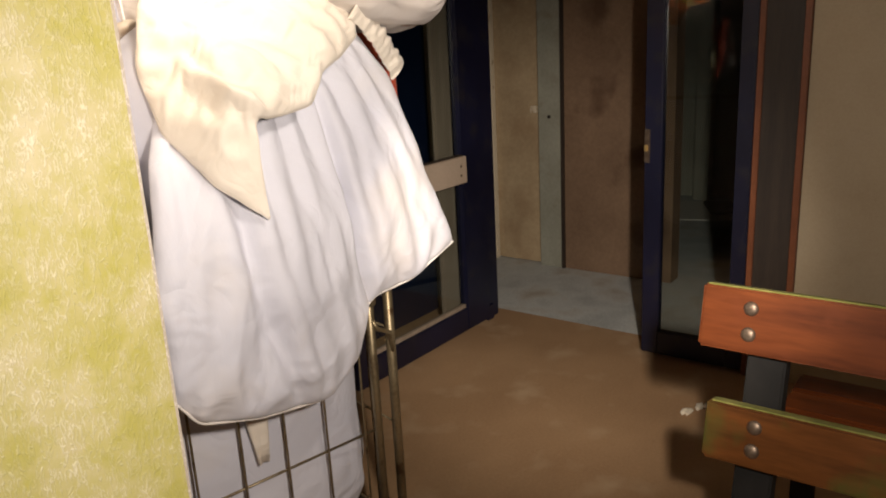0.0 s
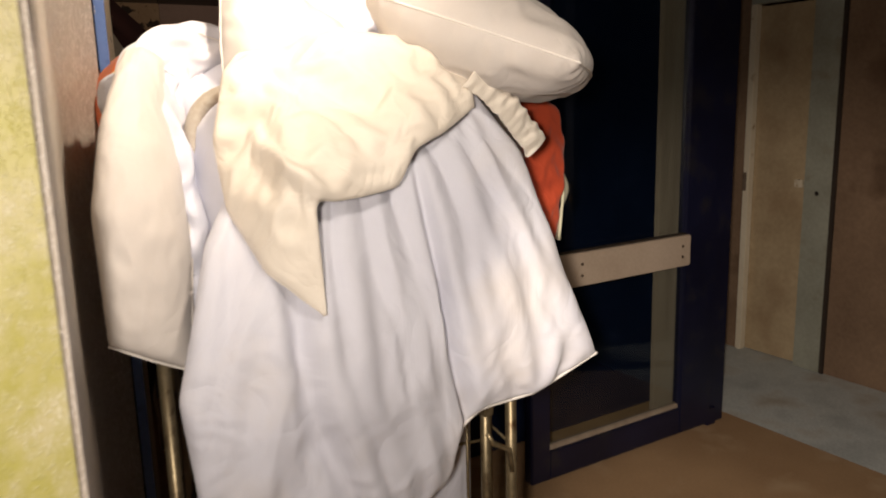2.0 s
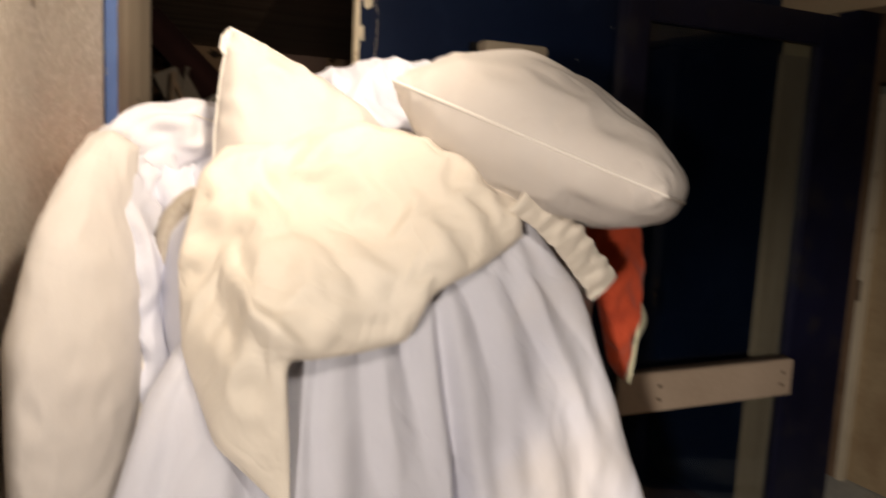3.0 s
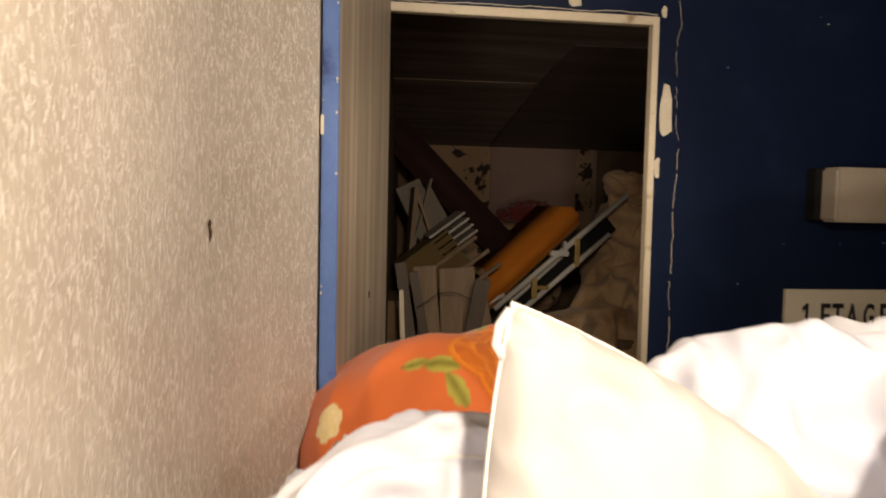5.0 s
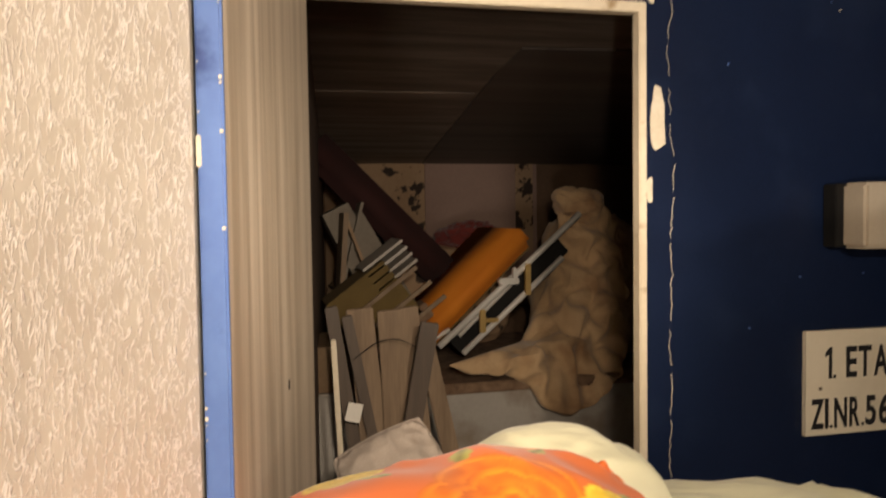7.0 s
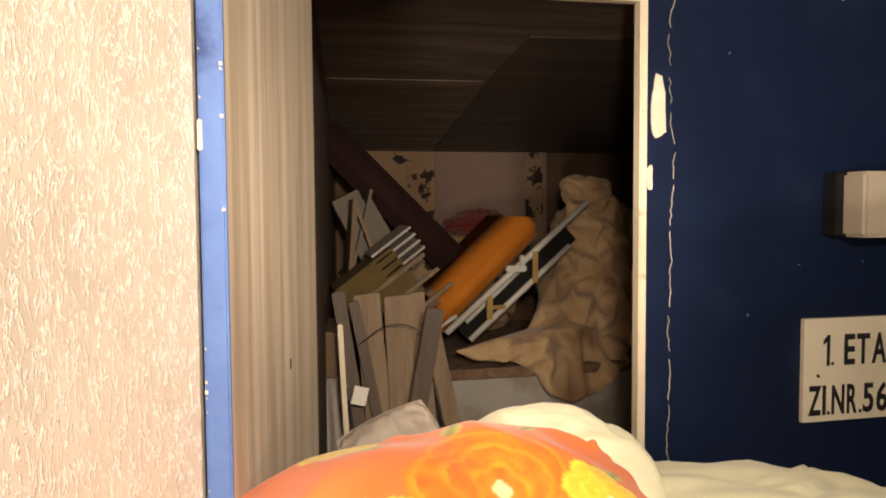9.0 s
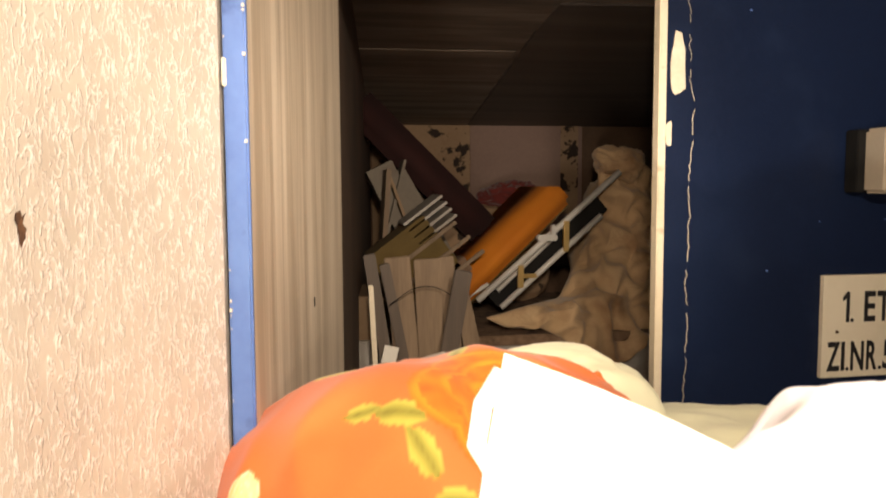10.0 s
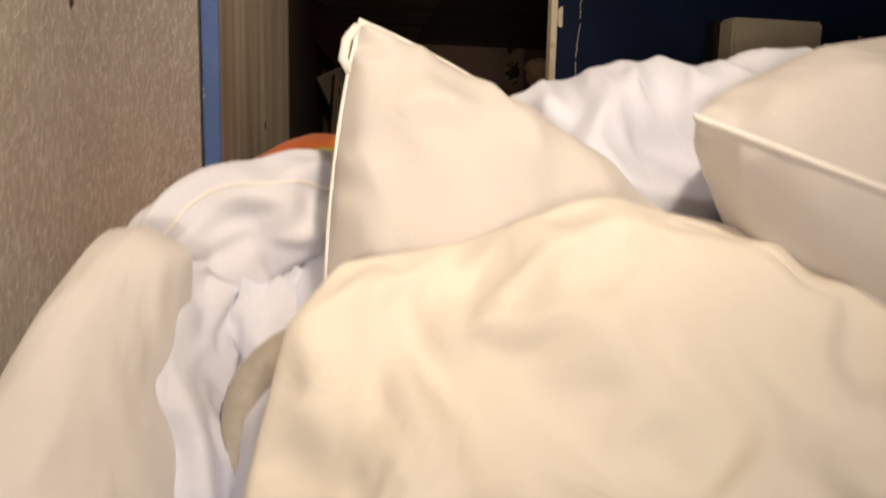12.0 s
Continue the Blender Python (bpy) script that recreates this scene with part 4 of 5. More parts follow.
def lump(name, label, c, r, mat, seed, crease=0.012, n=72, freq=2.2, boxy=0.75, category="duvet", turn=None, group="", slack=1.0):
    """A heaped soft mass with winding creases."""
    g = np.zeros((n, n, 3))
    for i in range(n):
        a = math.tau * i / (n - 1)
        for j in range(n):
            b = math.pi * (j / (n - 1) - 0.5)
            d = Vector((math.copysign(abs(math.cos(a)) ** boxy, math.cos(a)) * abs(math.cos(b)) ** boxy, math.copysign(abs(math.sin(a)) ** boxy, math.sin(a)) * abs(math.cos(b)) ** boxy, math.copysign(abs(math.sin(b)) ** boxy, math.sin(b))))
            q = d * freq
            w = ripple(q.x + seed, q.y, q.z) * 1.1
            k = crease * (ridge(q.x + w + seed, q.y - w, q.z * 0.8) - 0.4) + crease * 0.5 * (ridge(q.x * 2.3 + w * 2, q.y * 2.3 + seed, q.z * 1.6) - 0.4) + crease * 1.6 * ripple(q.x * 0.6, q.y * 0.6 + seed, q.z * 0.6)
            g[i, j] = (d.x * (r[0] + k), d.y * (r[1] + k), d.z * (r[2] + k))
    if slack > 1:
        hold = np.full((n, n), 0.004)
        hold[:, 0] = hold[:, -1] = 1.0
        g = settle(g, hold, slack, slack, 3, closed=True, seed=seed)
    ob = sheet_mesh(name, g, mat)
    bm = bmesh.new()
    bm.from_mesh(ob.data)
    bmesh.ops.remove_doubles(bm, verts=bm.verts, dist=0.0004)
    bmesh.ops.recalc_face_normals(bm, faces=bm.faces)
    bm.to_mesh(ob.data)
    bm.free()
    ob.matrix_world = Matrix.Translation(c) @ (turn or Matrix.Identity(4))
    return tagged(ob, label, category, group)


lump("laundry_bag", "pale lilac bedding packed inside the wire trolley", at(W / 2, D / 2, 0.62), (0.30, 0.29, 0.475), M_DUVET, 3.1, 0.010, 80, 2.6, 0.35, "bedding", TURNED)
bm = prism([tuple(at(0.245, -0.004, 0).xy), tuple(at(0.345, -0.004, 0).xy), tuple(at(0.345, 0.012, 0).xy), tuple(at(0.245, 0.012, 0).xy)], 0.50, 0.80)
bmesh.ops.subdivide_edges(bm, edges=bm.edges[:], cuts=5, use_grid_fill=True)
for v in bm.verts:
    mid = at(0.30, 0, 0)
    f = (v.co.z - 0.50) / 0.30
    v.co.x, v.co.y = mid.x + (v.co.x - mid.x) * (0.25 + 0.75 * f), mid.y + (v.co.y - mid.y) * (0.4 + 0.6 * f) + 0.010 * ripple(v.co.x * 40, 0, v.co.z * 25)
tagged(finish("pillowcase_corner", bm, M_CREAM, smooth=True), "crumpled cream pillowcase corner poking through the wires", "pillowcase")

# big duvet hanging over the front of the trolley
NU, NV = 130, 110
shape = coons([(0.66, 1.85, 1.37), (0.80, 1.81, 1.455), (0.95, 1.77, 1.48), (1.08, 1.73, 1.475)],
              [(0.515, 1.70, 0.83), (0.56, 1.70, 0.765), (0.70, 1.70, 0.715), (0.88, 1.70, 0.680), (0.975, 1.70, 0.735), (1.015, 1.70, 0.835), (1.06, 1.70, 0.865), (1.19, 1.69, 0.872), (1.345, 1.675, 0.930)],
              [(0.66, 1.85, 1.37), (0.635, 1.82, 1.32), (0.572, 1.76, 1.243), (0.53, 1.71, 1.13), (0.495, 1.69, 1.02), (0.515, 1.70, 0.83)],
              [(1.08, 1.73, 1.475), (1.172, 1.72, 1.37), (1.238, 1.71, 1.20), (1.290, 1.70, 1.07), (1.345, 1.675, 0.930)], NU, NV)
base, behind = np.zeros((NU, NV, 3)), np.zeros((NU, NV, 3))
hold = np.zeros((NU, NV))
for i in range(NU):
    u = i / (NU - 1)
    for j in range(NV):
        v = j / (NV - 1)
        x, y, z = shape[i, j]
        puff = (1 - abs(2 * u - 1) ** 3) ** 0.5 * (1 - v ** 5) ** 0.5 * min(1, v * 4) ** 0.5 * (0.45 + 0.55 * min(1, v * 1.8))
        lobe = 0.040 * (0.5 + 0.5 * math.cos(math.tau * (u - 0.28) / 0.74)) * v ** 1.2
        valley = math.exp(-((u - 0.655 + 0.04 * (1 - v)) / 0.022) ** 2) * min(1, v * 1.6) * 0.040
        crook = math.exp(-((u - 0.20 - 0.20 * (v - 0.35)) / 0.028) ** 2) * min(1, max(0, (v - 0.30) * 4)) * 0.020
        fan = (u - 0.45) * (1.25 - 0.30 * v) + 0.025 * ripple(u * 5, v * 3, 2.2)
        wave = fan * 7.5 + 0.9 * ripple(u * 4, v * 2, 3) + 0.5 * v * ripple(u * 2, v, 8)
        gather = 0.017 * (abs(math.sin(math.pi * wave)) ** 0.6 - 0.6) * (0.3 + 1.2 * abs(ripple(u * 3 + 9, v * 2, 1))) * (1 - 0.5 * v)
        gather += 0.013 * (ridge(fan * 7 + 0.5 * v, v * 1.3 + 3, 0.4) - 0.35) * (1 - 0.35 * v) + 0.007 * (ridge(fan * 19 - v, v * 2.2, 7.7) - 0.35) * (0.3 + 0.7 * abs(ripple(u * 3, v * 2, 5)))
        gather += 0.014 * (ridge(u * 3 + v * 2.2, v * 3 - u * 2, 11.0) - 0.4) * v + 0.004 * ridge(x * 22 + 3 * ripple(x * 6, z * 6, 1), z * 16, 8.1) * v
        gather *= 1 - 0.55 * math.exp(-((u - 0.85) / 0.14) ** 2) * v
        out = puff * (0.055 + lobe) - (valley + crook) * min(1, puff * 2) + gather * min(1, puff * 1.6) + 0.012 * ripple(x * 5, z * 4, 4.4) * puff
        base[i, j] = (x, y - out, z + 0.2 * out * (1 - v))
        behind[i, j] = (x, y + 0.03 * puff, z)
        hold[i, j] = 1.0 if v == 0 else 0.30 if u in (0, 1) or v == 1 else 0.002
front = settle(base, hold, 1.06, 0.99, 2, 120, 0.10, out=np.array((0, -1.0, 0)), depth=0.020, seed=4.0)
front_duvet = sheet_mesh("hanging_duvet", front, M_DUVET, back=behind)
smoothed(front_duvet)
tagged(front_duvet, "lilac-white duvet hanging in folds over the trolley front", "duvet")
part("hem", tube([front[i, NV - 1] for i in range(NU)], 0.003, sides=6), M_SEAM, front_duvet, smooth=True)

# cream sheet thrown over the top
NU, NV = 104, 104
cloth = coons([(0.685, 1.87, 1.540), (0.78, 1.88, 1.556), (0.88, 1.87, 1.582), (0.96, 1.82, 1.562), (1.04, 1.735, 1.512)],
              [(0.722, 1.640, 1.124), (0.720, 1.642, 1.21), (0.716, 1.645, 1.300), (0.80, 1.645, 1.308), (0.868, 1.645, 1.320), (0.905, 1.648, 1.378), (0.97, 1.658, 1.402), (1.045, 1.680, 1.440)],
              [(0.685, 1.87, 1.540), (0.650, 1.85, 1.503), (0.622, 1.83, 1.40), (0.622, 1.785, 1.285), (0.648, 1.690, 1.195), (0.722, 1.640, 1.124)],
              [(1.04, 1.735, 1.512), (1.055, 1.71, 1.475), (1.045, 1.690, 1.440)], NU, NV)
swell = np.array(Vector((-0.15, -0.80, 0.58)).normalized())
base, hold = np.zeros((NU, NV, 3)), np.full((NU, NV), 0.003)
for i in range(NU):
    u = i / (NU - 1)
    for j in range(NV):
        v = j / (NV - 1)
        x, y, z = cloth[i, j]
        full = (4 * u * (1 - u)) ** 0.6 * (4 * v * (1 - v)) ** 0.6
        w = 0.5 * ripple(x * 5, z * 5, 2.0)
        k = 0.018 * (ridge(x * 4 + z * 3 + w, z * 3.5 - x * 3, 3.3) - 0.4) + 0.012 * ripple(x * 5, z * 6, 9.2) + 0.011 * (ridge(x * 11 + w * 3, z * 10 + x * 5, 6.1) - 0.4) + 0.005 * (ridge(x * 24 + w * 4, z * 20 - x * 9, 2.6) - 0.4)
        fold = 0.022 * math.exp(-((u - 0.22 - 0.30 * (v - 0.6)) / 0.03) ** 2) * min(1, max(0, (v - 0.40) * 4))
        base[i, j] = cloth[i, j] + swell * (0.010 + 0.050 * full + (k + fold) * min(1, 0.4 + full))
        if u in (0, 1) or v in (0, 1):
            hold[i, j] = 0.25
        if u < 0.08 and v > 0.55:
            hold[i, j] = 0.6
front = settle(base, hold, 1.045, 1.045, 2, 120, 0.10, out=swell, depth=0.002, seed=7.0)
cream = sheet_mesh("cream_sheet", front, M_CREAM)
smoothed(cream)
tagged(cream, "crumpled cream cotton sheet thrown over the heaped bedding", "sheet")
sol = cream.modifiers.new("cloth", "SOLIDIFY")
sol.thickness, sol.offset = 0.005, 0
part("hem", tube([front[i, NV - 1] for i in range(NU)], 0.0030, sides=6), M_CREAM, cream, smooth=True)
part("hem", tube([front[0, j] for j in range(24, NV)], 0.0030, sides=6), M_CREAM, cream, smooth=True)
NU, NV = 90, 24
strip = np.zeros((NU, NV, 3))
for i in range(NU):
    u = i / (NU - 1)
    for j in range(NV):
        v = j / (NV - 1) - 0.5
        gather = 0.0035 * math.sin(u * 30 + 4 * ripple(u * 5, 0, 2)) * (0.5 + v) * (0.4 + abs(ripple(u * 7, 1, 1)) * 2) + 0.006 * ripple(u * 14, v * 2, 3.0)
        strip[i, j] = (1.030 + 0.185 * u ** 0.9 + (0.030 + 0.012 * u) * v, 1.672 + 0.040 * u - 0.006 * math.cos(v * 3) - gather, 1.500 - 0.135 * u ** 1.25 + 0.036 * v + 0.6 * gather)
frill = sheet_mesh("ruffled_hem", strip, M_CREAM, cream, "gathered ruffled hem")
sol = frill.modifiers.new("cloth", "SOLIDIFY")
sol.thickness, sol.offset = 0.004, 0

# pillows and cushions on the heap
A, B = Vector((0.90, 1.78, 1.65)), Vector((1.168, 1.515, 1.515))
back_way = Vector((0.62, 0.75, -0.03)).normalized()
pad("feather_pillow", "plump greyish-white feather pillow with piped seam", basis((A + B) / 2 + back_way * 0.18 + Vector((0, 0, -0.004)), B - A, back_way), 0.43, 0.40, 0.215, M_PILLOW, 1.4)
tip = Vector((0.704, 1.985, 1.727))
e1, e2 = Vector((-0.075, -0.24, -1.0)).normalized(), Vector((0.88, -0.07, -0.54)).normalized()
peak = pad("peaked_pillow", "soiled white pillow with one corner peaked upward", skew(tip + (e1 + e2) * 0.203 + Vector((0, 0, 0.004)), e2, -e1), 0.43, 0.43, 0.175, M_PILLOW, 5.2, sag=0.16, crease=1.3)
part("folded_corner", tube([tip + Vector(q) for q in ((0.002, -0.004, -0.010), (-0.007, -0.009, -0.021), (-0.010, -0.011, -0.036), (-0.004, -0.013, -0.046))], 0.0040, sides=8), M_SEAM, peak, "piped corner folded over", smooth=True).matrix_parent_inverse = peak.matrix_world.inverted()
puffed("side_pillow", "greyish-white pillow hanging down beside the plaster wall",
       ([(0.520, 1.97, 1.560), (0.55, 1.96, 1.565), (0.580, 1.95, 1.545)], [(0.420, 1.790, 1.095), (0.480, 1.79, 1.060), (0.545, 1.80, 1.025)],
        [(0.520, 1.97, 1.560), (0.490, 1.92, 1.51), (0.452, 1.87, 1.43), (0.420, 1.82, 1.30), (0.420, 1.790, 1.095)], [(0.580, 1.95, 1.545), (0.572, 1.93, 1.445), (0.582, 1.90, 1.35), (0.575, 1.85, 1.22), (0.545, 1.80, 1.025)]),
       (-0.20, -0.90, 0.22), 0.074, M_PILLOW, 8.8, 1.012, crumple=0.004)
lump("rolled_duvet", "lilac-white duvet bundled over the trolley handle", (0.655, 2.11, 1.420), (0.125, 0.135, 0.140), M_DUVET, 6.4, 0.022, 84, 1.7, 1.0, slack=1.12)
bolster("draped_duvet", "lilac-white duvet folded over the heap beside the wall", [(0.76, 2.09, 1.545), (0.69, 2.05, 1.566), (0.61, 2.03, 1.553), (0.562, 2.01, 1.515), (0.555, 1.96, 1.46), (0.572, 1.92, 1.37), (0.580, 1.88, 1.25), (0.572, 1.85, 1.12)], [0.045, 0.042, 0.046, 0.046, 0.042, 0.034, 0.026, 0.018], M_DUVET, 3.3)
bolster("white_bolster", "rumpled white duvet lying across the heap", [(0.83, 2.05, 1.562), (0.90, 2.03, 1.577), (0.98, 2.01, 1.588), (1.07, 2.00, 1.594), (1.17, 2.00, 1.586), (1.27, 2.01, 1.56)], [0.075, 0.092, 0.098, 0.100, 0.100, 0.08], M_DUVET, 1.9, 1.10)
lump("packed_bedding", "lilac-white bedding heaped in the trolley", (0.87, 2.06, 1.26), (0.26, 0.30, 0.28), M_DUVET, 7.3, 0.012, 60, 1.6, 0.7, slack=1.10)


def printed(u, v):
    """Orange cotton printed with a large orange rose, yellow blooms and olive leaves."""
    u, v = u * 1.12, v * 1.12 - 0.02
    col = Vector((0.66, 0.150, 0.030))
    rose, gold, pale = ((0.86, 0.27, 0.010), (0.42, 0.030, 0.003), 5), ((0.82, 0.60, 0.05), (0.50, 0.30, 0.01), 8), ((0.80, 0.70, 0.46), (0.72, 0.50, 0.10), 6)
    leaves = [(-0.16, 0.20, 2.7, 0.13), (-0.27, 0.26, 2.9, 0.09), (-0.12, 0.08, 2.0, 0.12), (-0.05, -0.04, 3.1, 0.10), (-0.06, -0.16, 2.9, 0.10), (-0.10, -0.27, 3.2, 0.10), (-0.08, -0.39, 2.8, 0.09), (0.05, -0.10, 0.9, 0.09), (0.05, -0.24, 1.1, 0.08),
              (0.10, 0.02, 2.3, 0.11), (0.22, -0.04, 2.0, 0.13), (0.31, -0.12, 2.1, 0.13), (0.34, 0.04, 1.1, 0.12), (0.28, -0.26, 2.0, 0.12), (0.40, -0.34, 2.2, 0.10), (0.52, -0.02, 1.8, 0.10), (-0.66, 0.02, 2.2, 0.13), (-0.74, -0.24, 1.4, 0.13), (-0.60, -0.34, 2.6, 0.11), (0.66, 0.42, 0.7, 0.12), (0.10, 0.62, 1.2, 0.12), (-0.2, 0.56, 2.2, 0.11), (0.40, 0.66, 0.9, 0.11)]
    for lu, lv, la, r in leaves:
        r *= 0.66
        p, q = (u - lu) * math.cos(la) + (v - lv) * math.sin(la), -(u - lu) * math.sin(la) + (v - lv) * math.cos(la)
        if abs(p) < r and abs(q) < 0.46 * r * (1 - (p / r) ** 2) ** 0.8:
            side = abs(q) / (0.46 * r)
            col = Vector((0.16, 0.14, 0.010)).lerp(Vector((0.42, 0.38, 0.06)), min(1, 0.15 + 1.3 * side + 0.25 * ripple(u * 25, v * 25, 2)))
    for cu, cv, r, (base, dark, petals) in ((0.16, 0.28, 0.29, rose), (0.52, 0.24, 0.17, gold), (0.62, 0.10, 0.10, pale), (0.40, 0.06, 0.06, pale), (0.42, -0.46, 0.07, pale), (-0.70, -0.10, 0.13, gold), (-0.80, -0.40, 0.16, gold), (-0.72, 0.22, 0.09, pale), (0.78, -0.30, 0.18, rose), (0.0, -0.80, 0.2, rose), (-0.3, 0.75, 0.16, gold), (0.3, 0.85, 0.2, rose)):
        a, d = math.atan2(v - cv, u - cu), math.hypot(u - cu, v - cv) / r
        if d > 1.1:
            continue
        layer = 0.0
        for ring, turn in ((1.0, 0.0), (0.68, 0.7), (0.38, 1.5)):
            edge = ring * (0.82 + 0.18 * abs(math.cos(petals * 0.5 * a + turn + cu * 9)) ** 0.6)
            if d < edge:
                near = (edge - d) / 0.13
                crease = abs(math.sin(petals * 0.5 * a + turn + cu * 9 + 1.57)) ** 6
                layer = min(1.0, 0.15 + 0.30 * crease + 0.85 * min(1, near * 1.4) * (0.75 + 0.25 * ripple(u * 16, v * 16, ring)))
                col = Vector(dark).lerp(Vector(base), 1 - 0.75 * (1 - layer) if near < 0.9 else 0.55 + 0.3 * ripple(u * 20, v * 20, 4))
        if d < 0.10:
            col = Vector((0.80, 0.60, 0.30))
    return col


M_PRINT = material("flower_printed_cotton", (0.6, 0.12, 0.03), (0.6, 0.12, 0.03), 0.85, 6, 700, 0.15, 0.0006, sheen=0.15)
pn = M_PRINT.node_tree
pa = pn.nodes.new("ShaderNodeAttribute")
pa.attribute_name = "print"
pn.links.new(pa.outputs["Color"], pn.nodes["Principled BSDF"].inputs["Base Color"])
pad("flower_cushion", "orange cushion printed with red and yellow flowers", basis((0.765, 2.36, 1.424), (1, 0.03, 0.10), (0.0, 0.82, 0.57)), 0.47, 0.47, 0.28, M_PRINT, 2.2, n=72, sag=0.24, crease=1.8, category="cushion", colour=printed, seam=M_ORANGE)
lump("yellow_cushion", "round pale yellow cushion behind the heap", (0.935, 2.62, 1.468), (0.125, 0.12, 0.115), M_PALEYELLOW, 4.4, 0.006, 60, 1.2, 0.85, "cushion", slack=1.04)
lump("yellow_quilt", "folded pale yellow quilt at the back of the trolley", (1.18, 2.58, 1.36), (0.27, 0.17, 0.125), M_PALEYELLOW, 9.1, 0.010, 60, 1.6, 0.7, "quilt", slack=1.05)
lump("stacked_bedding", "lilac-white bedding at the back of the trolley", (0.92, 2.42, 1.20), (0.30, 0.22, 0.22), M_DUVET, 2.7, 0.012, 50, 1.6, 0.6)
red = puffed("red_cushion", "red-orange cushion cover with cream lining hanging at the trolley side",
       ([(1.33, 1.96, 1.46), (1.40, 1.96, 1.47), (1.475, 1.96, 1.44)], [(1.455, 1.99, 1.15), (1.475, 1.99, 1.125), (1.495, 1.99, 1.11)],
        [(1.33, 1.96, 1.46), (1.38, 1.97, 1.35), (1.43, 1.98, 1.22), (1.455, 1.99, 1.15)], [(1.475, 1.96, 1.44), (1.505, 1.97, 1.36), (1.50, 1.98, 1.22), (1.495, 1.99, 1.11)]),
       (0, -1, 0), 0.03, M_REDCLOTH, 3.7, 1.05, 50, "cushion", False)
NU = 40
lining = np.zeros((NU, 6, 3))
for i in range(NU):
    u = i / (NU - 1)
    for j in range(6):
        lining[i, j] = (1.497 + 0.012 * math.sin(u * 3) + (0.03 * math.exp(-((u - 0.5) / 0.18) ** 2) + 0.006) * j / 5, 1.972 + 0.02 * j / 5, 1.36 - 0.25 * u)
flap = sheet_mesh("lining", lining, M_PALEYELLOW, red, "cream lining turned out along the edge")
sol = flap.modifiers.new("cloth", "SOLIDIFY")
sol.thickness = 0.006
lump("side_bedding", "white bedding bulging out behind the red cushion", (1.27, 2.10, 1.28), (0.14, 0.17, 0.20), M_DUVET, 5.9, 0.010, 50, 1.6, 0.8)

# ---- storeroom ----
tagged(finish("wall_store_west", prism([(0.50, 3.02), (0.652, 3.02), (0.95, 6.3), (0.80, 6.3)], 0, 2.6), M_STOREWALL), "brown stained storeroom wall", "wall", kind="structure")
tagged(finish("wall_store_east", block(3.0, 3.1, 3.02, 6.4, 0, 2.6), M_STOREWALL), "brown stained storeroom wall", "wall", kind="structure")
tagged(finish("wall_store_back", block(0.8, 3.1, 6.2, 6.3, 0, 2.6), M_STOREWALL), "dark brown storeroom back wall", "wall", kind="structure")
tagged(finish("wallpaper_patch", block(0.95, 1.532, 6.193, 6.199, 1.3, 2.165), M_STAINED), "blotched old wallpaper strip on the storeroom wall", "wallpaper")
tagged(finish("wall_panel", block(1.534, 2.226, 6.190, 6.199, 1.3, 2.160), M_STOREBACK), "dull mauve panel on the storeroom back wall", "panel")
tagged(finish("wallpaper_strip", block(2.09, 2.20, 6.1865, 6.1895, 1.62, 2.158), M_STAINED), "narrow blotched strip of old wallpaper", "wallpaper")
SLOPE = Matrix.Translation((0, 3.02, 2.46)) @ Matrix.Rotation(math.atan2(-0.31, 3.15), 4, "X")
bm = block(0.5, 3.1, 0, 3.3, 0.012, 0.06, m=SLOPE)
for f in bm.faces:
    f.material_index = 0
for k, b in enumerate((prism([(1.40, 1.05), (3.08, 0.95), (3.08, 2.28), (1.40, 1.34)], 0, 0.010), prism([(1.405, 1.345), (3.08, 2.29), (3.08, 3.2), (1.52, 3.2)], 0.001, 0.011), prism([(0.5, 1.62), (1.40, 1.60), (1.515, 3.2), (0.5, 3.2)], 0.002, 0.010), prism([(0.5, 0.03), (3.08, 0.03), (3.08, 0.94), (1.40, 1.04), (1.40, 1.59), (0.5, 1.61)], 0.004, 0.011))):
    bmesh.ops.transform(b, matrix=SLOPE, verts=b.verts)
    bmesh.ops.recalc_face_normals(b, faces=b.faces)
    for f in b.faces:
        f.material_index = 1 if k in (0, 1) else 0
    me = bpy.data.meshes.new("ceiling_piece")
    b.to_mesh(me)
    bm.from_mesh(me)
    b.free()
    bpy.data.meshes.remove(me)
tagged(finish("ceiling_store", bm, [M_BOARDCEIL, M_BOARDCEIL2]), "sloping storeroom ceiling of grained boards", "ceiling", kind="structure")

chest = thing("chest", "grey-white low cabinet with a speckled carpet on top", "cabinet")
part("body", block(0.93, 2.3, 4.45, 5.5, 0, 1.2, 0.004), M_GREYPANEL, chest)
part("top", block(0.90, 2.32, 4.42, 5.52, 1.2, 1.238, 0.006), M_PATTERN, chest, "speckled brown carpet")
carton = tagged(finish("white_carton", block(0.715, 0.86, 4.25, 4.65, 0, 1.27, 0.006), M_GREYPANEL), "tall dirty white carton against the storeroom wall", "carton")
tagged(finish("cardboard_box", block(0.715, 0.85, 4.27, 4.6, 1.271, 1.42, 0.004), M_CARD), "brown cardboard box on the white carton", "box")
bed = thing("folded_mattress", "orange mattress leaning on end in the storeroom", "mattress")
TILT = basis((1.37, 4.92, 1.525), (0.72, 0, 0.69), (0, 1, 0))
part("cover", block(-0.345, 0.345, -0.27, 0.27, -0.045, 0.055, 0.022, TILT), M_MATTRESS, bed, smooth=True)
# shaded face of the orange mattress, its shade painted on as dark olive
part("shaded_top", block(-0.32, 0.32, -0.255, 0.26, -0.049, -0.044, 0.002, TILT), M_OLIVE, bed, "mattress top face with its shade painted olive")
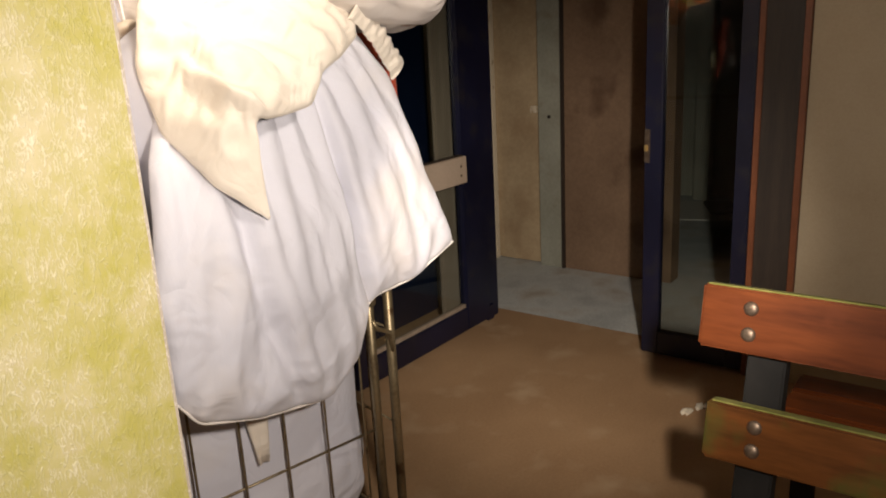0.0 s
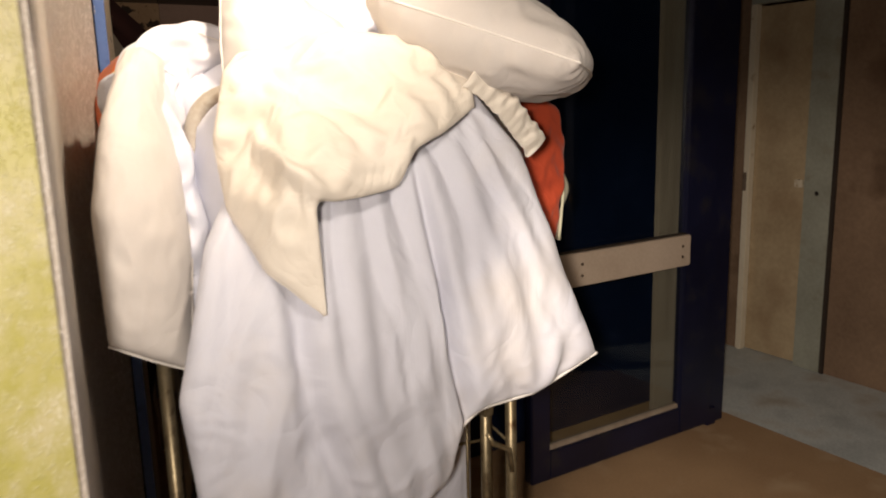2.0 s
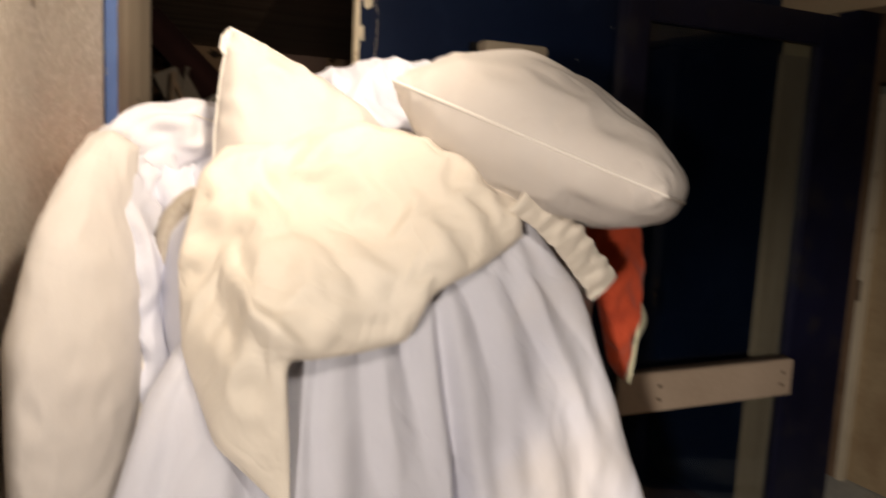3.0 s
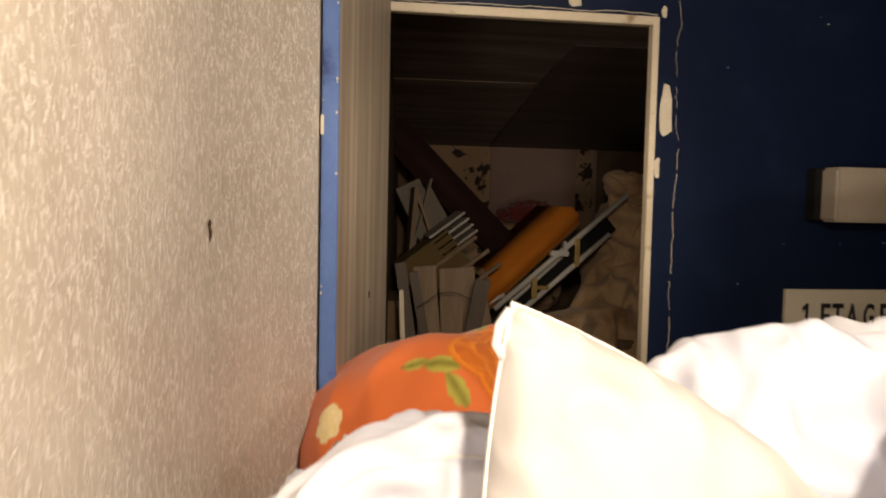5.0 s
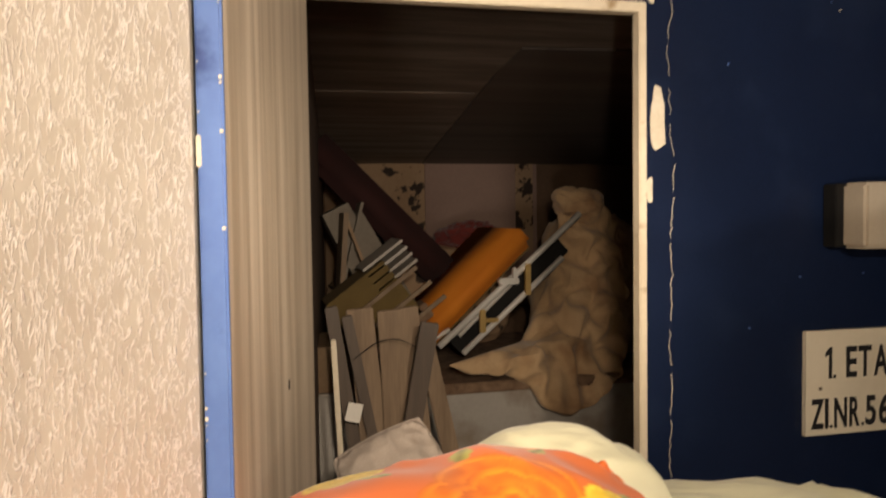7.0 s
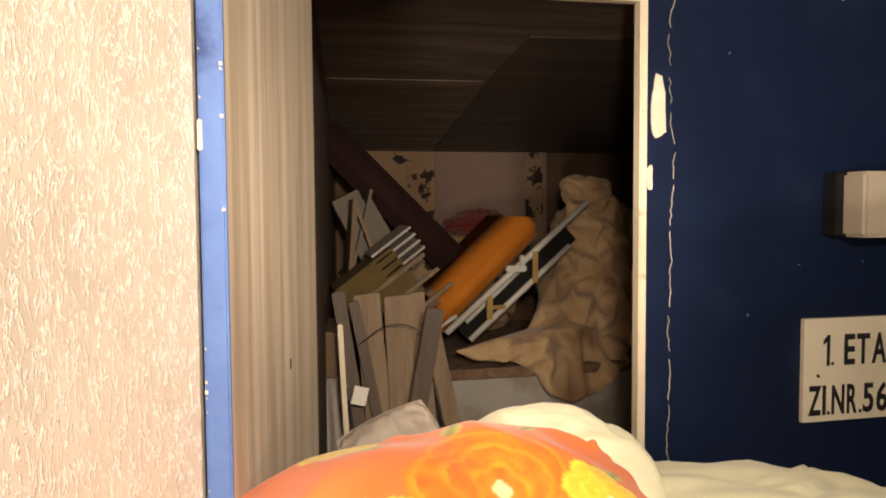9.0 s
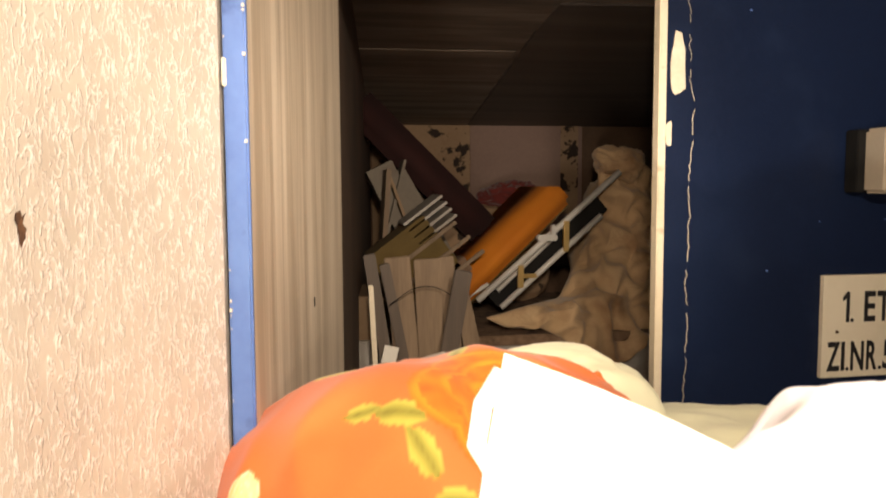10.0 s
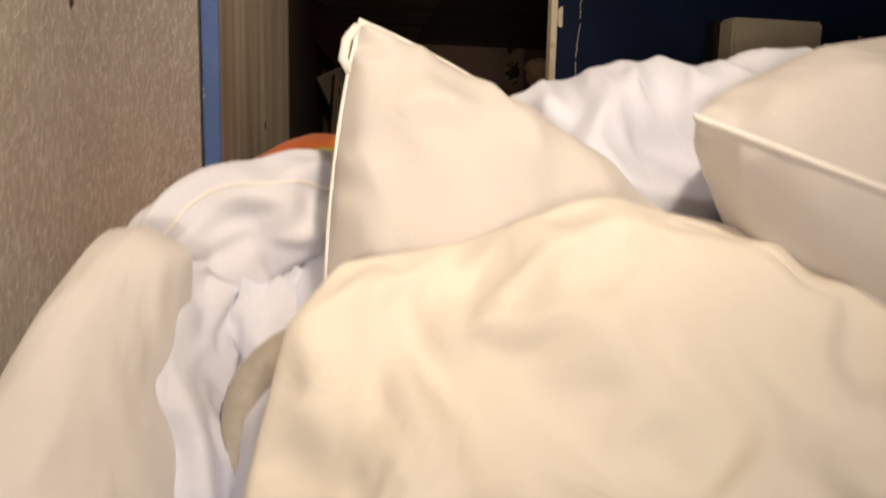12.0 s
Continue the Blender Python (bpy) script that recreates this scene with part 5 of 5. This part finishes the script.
cot = thing("folding_bed", "white tubular folding bed frame standing on its side", "bed frame")
part("rail", tube([(1.244, 4.60, 1.344), (1.821, 4.60, 1.844)], 0.013, sides=10), M_WHITESTEEL, cot, smooth=True)
part("rail", tube([(1.338, 4.60, 1.314), (1.746, 4.60, 1.672)], 0.012, sides=10), M_WHITESTEEL, cot, smooth=True)
part("rail", tube([(1.338, 4.66, 1.373), (1.56, 4.66, 1.575)], 0.009, sides=10), M_WHITESTEEL, cot, smooth=True)
part("rail", tube([(1.20, 4.66, 1.345), (1.30, 4.66, 1.40)], 0.009, sides=10), M_WHITESTEEL, cot, smooth=True)
part("webbing", block(-0.30, 0.30, -0.03, 0.03, -0.085, -0.015, 0.003, basis((1.52, 4.70, 1.56), (0.76, 0, 0.66), (0, 1, 0))), M_BLACK, cot, "dark webbing between the rails")
for x, z, l in ((1.414, 1.393, 0.088), (1.598, 1.531, 0.122)):
    part("bracket", block(x - 0.011, x + 0.011, 4.580, 4.60, z, z + l, 0.002), M_BRASS, cot, "brass bracket")
part("bracket", block(1.425, 1.475, 4.575, 4.59, 1.432, 1.448, 0.002), M_BRASS, cot, "brass bracket")
part("clip", block(1.48, 1.56, 4.575, 4.61, 1.575, 1.600, 0.004), M_WHITESTEEL, cot)
part("clip", block(1.535, 1.55, 4.570, 4.60, 1.595, 1.640, 0.004), M_WHITESTEEL, cot)
puffed("crumpled_blanket", "crumpled beige blanket heaped over the cabinet in the storeroom",
       ([(1.79, 4.76, 1.86), (1.85, 4.76, 1.93), (1.93, 4.77, 1.94), (2.06, 4.78, 1.80)], [(1.235, 4.44, 1.305), (1.31, 4.43, 1.265), (1.44, 4.42, 1.262), (1.536, 4.41, 1.214), (1.575, 4.40, 1.14), (1.66, 4.40, 1.10), (1.79, 4.40, 1.13), (1.90, 4.42, 1.23)],
        [(1.79, 4.76, 1.86), (1.795, 4.75, 1.68), (1.69, 4.74, 1.47), (1.58, 4.62, 1.345), (1.40, 4.46, 1.343), (1.235, 4.44, 1.305)], [(2.06, 4.78, 1.80), (2.08, 4.74, 1.60), (2.03, 4.60, 1.35), (1.90, 4.42, 1.23)]),
       (0.1, -1, 0.25), 0.07, M_BLANKET, 3.6, 1.22, 100, "blanket", False, 0.035)
lump("heaped_blanket", "beige blankets piled behind the crumpled one", (2.02, 4.98, 1.45), (0.24, 0.20, 0.42), M_BLANKET, 8.3, 0.030, 60, 2.2, 0.9, "blanket")
lump("blanket_knot", "twisted end of beige blanket", (1.86, 4.72, 1.885), (0.085, 0.08, 0.060), M_BLANKET, 1.3, 0.014, 60, 2.0, 1.0, "blanket", slack=1.15)
tagged(finish("maroon_bolster", block(-0.44, 0.44, -0.09, 0.09, -0.075, 0.075, 0.035, basis((1.10, 5.10, 1.86), (0.70, 0, -0.70), (0, 1, 0))), M_MAROON, smooth=True), "dark maroon bolster leaning in the storeroom", "bolster")
lump("red_cloth", "dark red cloth lying on the stored things", (1.58, 5.40, 1.715), (0.15, 0.12, 0.085), M_DARKRED, 2.2, 0.035, 60, 2.2, 1.0, "cloth")
lump("patterned_bedding", "old patterned bedding stacked behind the mattress", (1.45, 5.35, 1.45), (0.30, 0.16, 0.24), M_STAINED, 6.2, 0.015, 60, 2.0, 0.7, "bedding")
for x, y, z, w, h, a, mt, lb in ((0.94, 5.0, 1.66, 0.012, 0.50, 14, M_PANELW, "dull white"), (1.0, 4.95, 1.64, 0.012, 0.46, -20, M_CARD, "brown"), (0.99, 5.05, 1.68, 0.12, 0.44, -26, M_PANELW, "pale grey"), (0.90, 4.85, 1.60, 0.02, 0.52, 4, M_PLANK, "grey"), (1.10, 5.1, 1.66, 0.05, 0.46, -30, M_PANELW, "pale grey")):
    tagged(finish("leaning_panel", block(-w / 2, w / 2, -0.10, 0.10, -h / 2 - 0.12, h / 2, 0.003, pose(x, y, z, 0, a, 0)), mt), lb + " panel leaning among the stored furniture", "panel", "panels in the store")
rack = thing("drawer_rack", "broken olive drawer unit with pale runners", "drawer unit")
RACK = basis((1.00, 4.62, 1.545), (0.80, 0, 0.60), (0, 1, 0))
part("body", block(-0.16, 0.10, -0.12, 0.12, -0.14, 0.10, 0.004, RACK), M_OLIVE, rack)
for k in range(3):
    part("runner", block(-0.17 + 0.03 * k, 0.20 - 0.01 * k, -0.135, -0.121, -0.15 + 0.075 * k, -0.135 + 0.075 * k, 0.002, RACK), M_PLANK, rack, "pale wooden runner")
for k in range(4):
    part("slat", block(0.02, 0.20, -0.12, 0.10, 0.02 + 0.03 * k, 0.03 + 0.03 * k, 0.002, RACK), M_GREYPANEL, rack)
for x0, x1, top, w, y, mt, lb in ((0.86, 0.91, 1.585, 0.075, 3.92, M_PLANK, "greyed"), (0.945, 0.97, 1.58, 0.075, 3.90, M_PLANK, "greyed"), (1.01, 1.06, 1.58, 0.05, 3.96, M_PLANK, "greyed"), (1.035, 0.93, 1.555, 0.050, 3.79, M_PLANKD, "dark"), (1.045, 1.17, 1.50, 0.05, 3.93, M_PLANK, "pale"), (0.775, 0.86, 1.60, 0.035, 3.86, M_PLANKD, "dark"), (0.775, 0.80, 1.52, 0.014, 3.80, M_WHITEWOOD, "cream-edged"), (0.82, 0.93, 1.57, 0.03, 3.88, M_PLANKD, "dark")):
    lean = math.degrees(math.atan2(x1 - x0, 0.42)) * 0.75
    bmp = block(-w / 2, w / 2, -0.010, 0.010, -top / math.cos(radians(lean)) + 0.01, 0, 0.003)
    bmesh.ops.transform(bmp, matrix=pose(x0, y, top, 0, -lean, 0), verts=bmp.verts)
    tagged(finish("loose_plank", bmp, mt), lb + " wooden board standing on end in the storeroom", "plank", "boards in the store")
pts = [(0.83 + 0.012 * k, 3.82 - 0.004 * math.sin(k), 1.46 + 0.05 * math.sin(k / 17 * math.pi)) for k in range(18)]
tagged(finish("wire", tube(pts, 0.0014, sides=6), M_BLACK), "bent dark wire hooked over the boards", "wire")
tagged(finish("paper_tag", block(-0.02, 0.02, -0.002, 0.002, -0.025, 0.025, 0.0, pose(0.825, 3.785, 1.325, 0, 14, 0)), M_PAPER), "small white paper tag", "tag")
tagged(finish("patterned_box", block(-0.06, 0.06, -0.05, 0.05, -0.03, 0.03, 0.004, pose(1.14, 4.55, 1.47, 0, -35, 0)), M_PATTERN), "small speckled box on the broken drawer unit", "box")
pad("old_pillow", "dirty quilted pillow lying in the storeroom doorway", basis((0.83, 3.13, 1.36), (0.9, 0.1, 0.35), (-0.2, 0.5, 0.85)), 0.19, 0.19, 0.09, M_DIRTY, 7.7, n=44, seam=M_DIRTY)
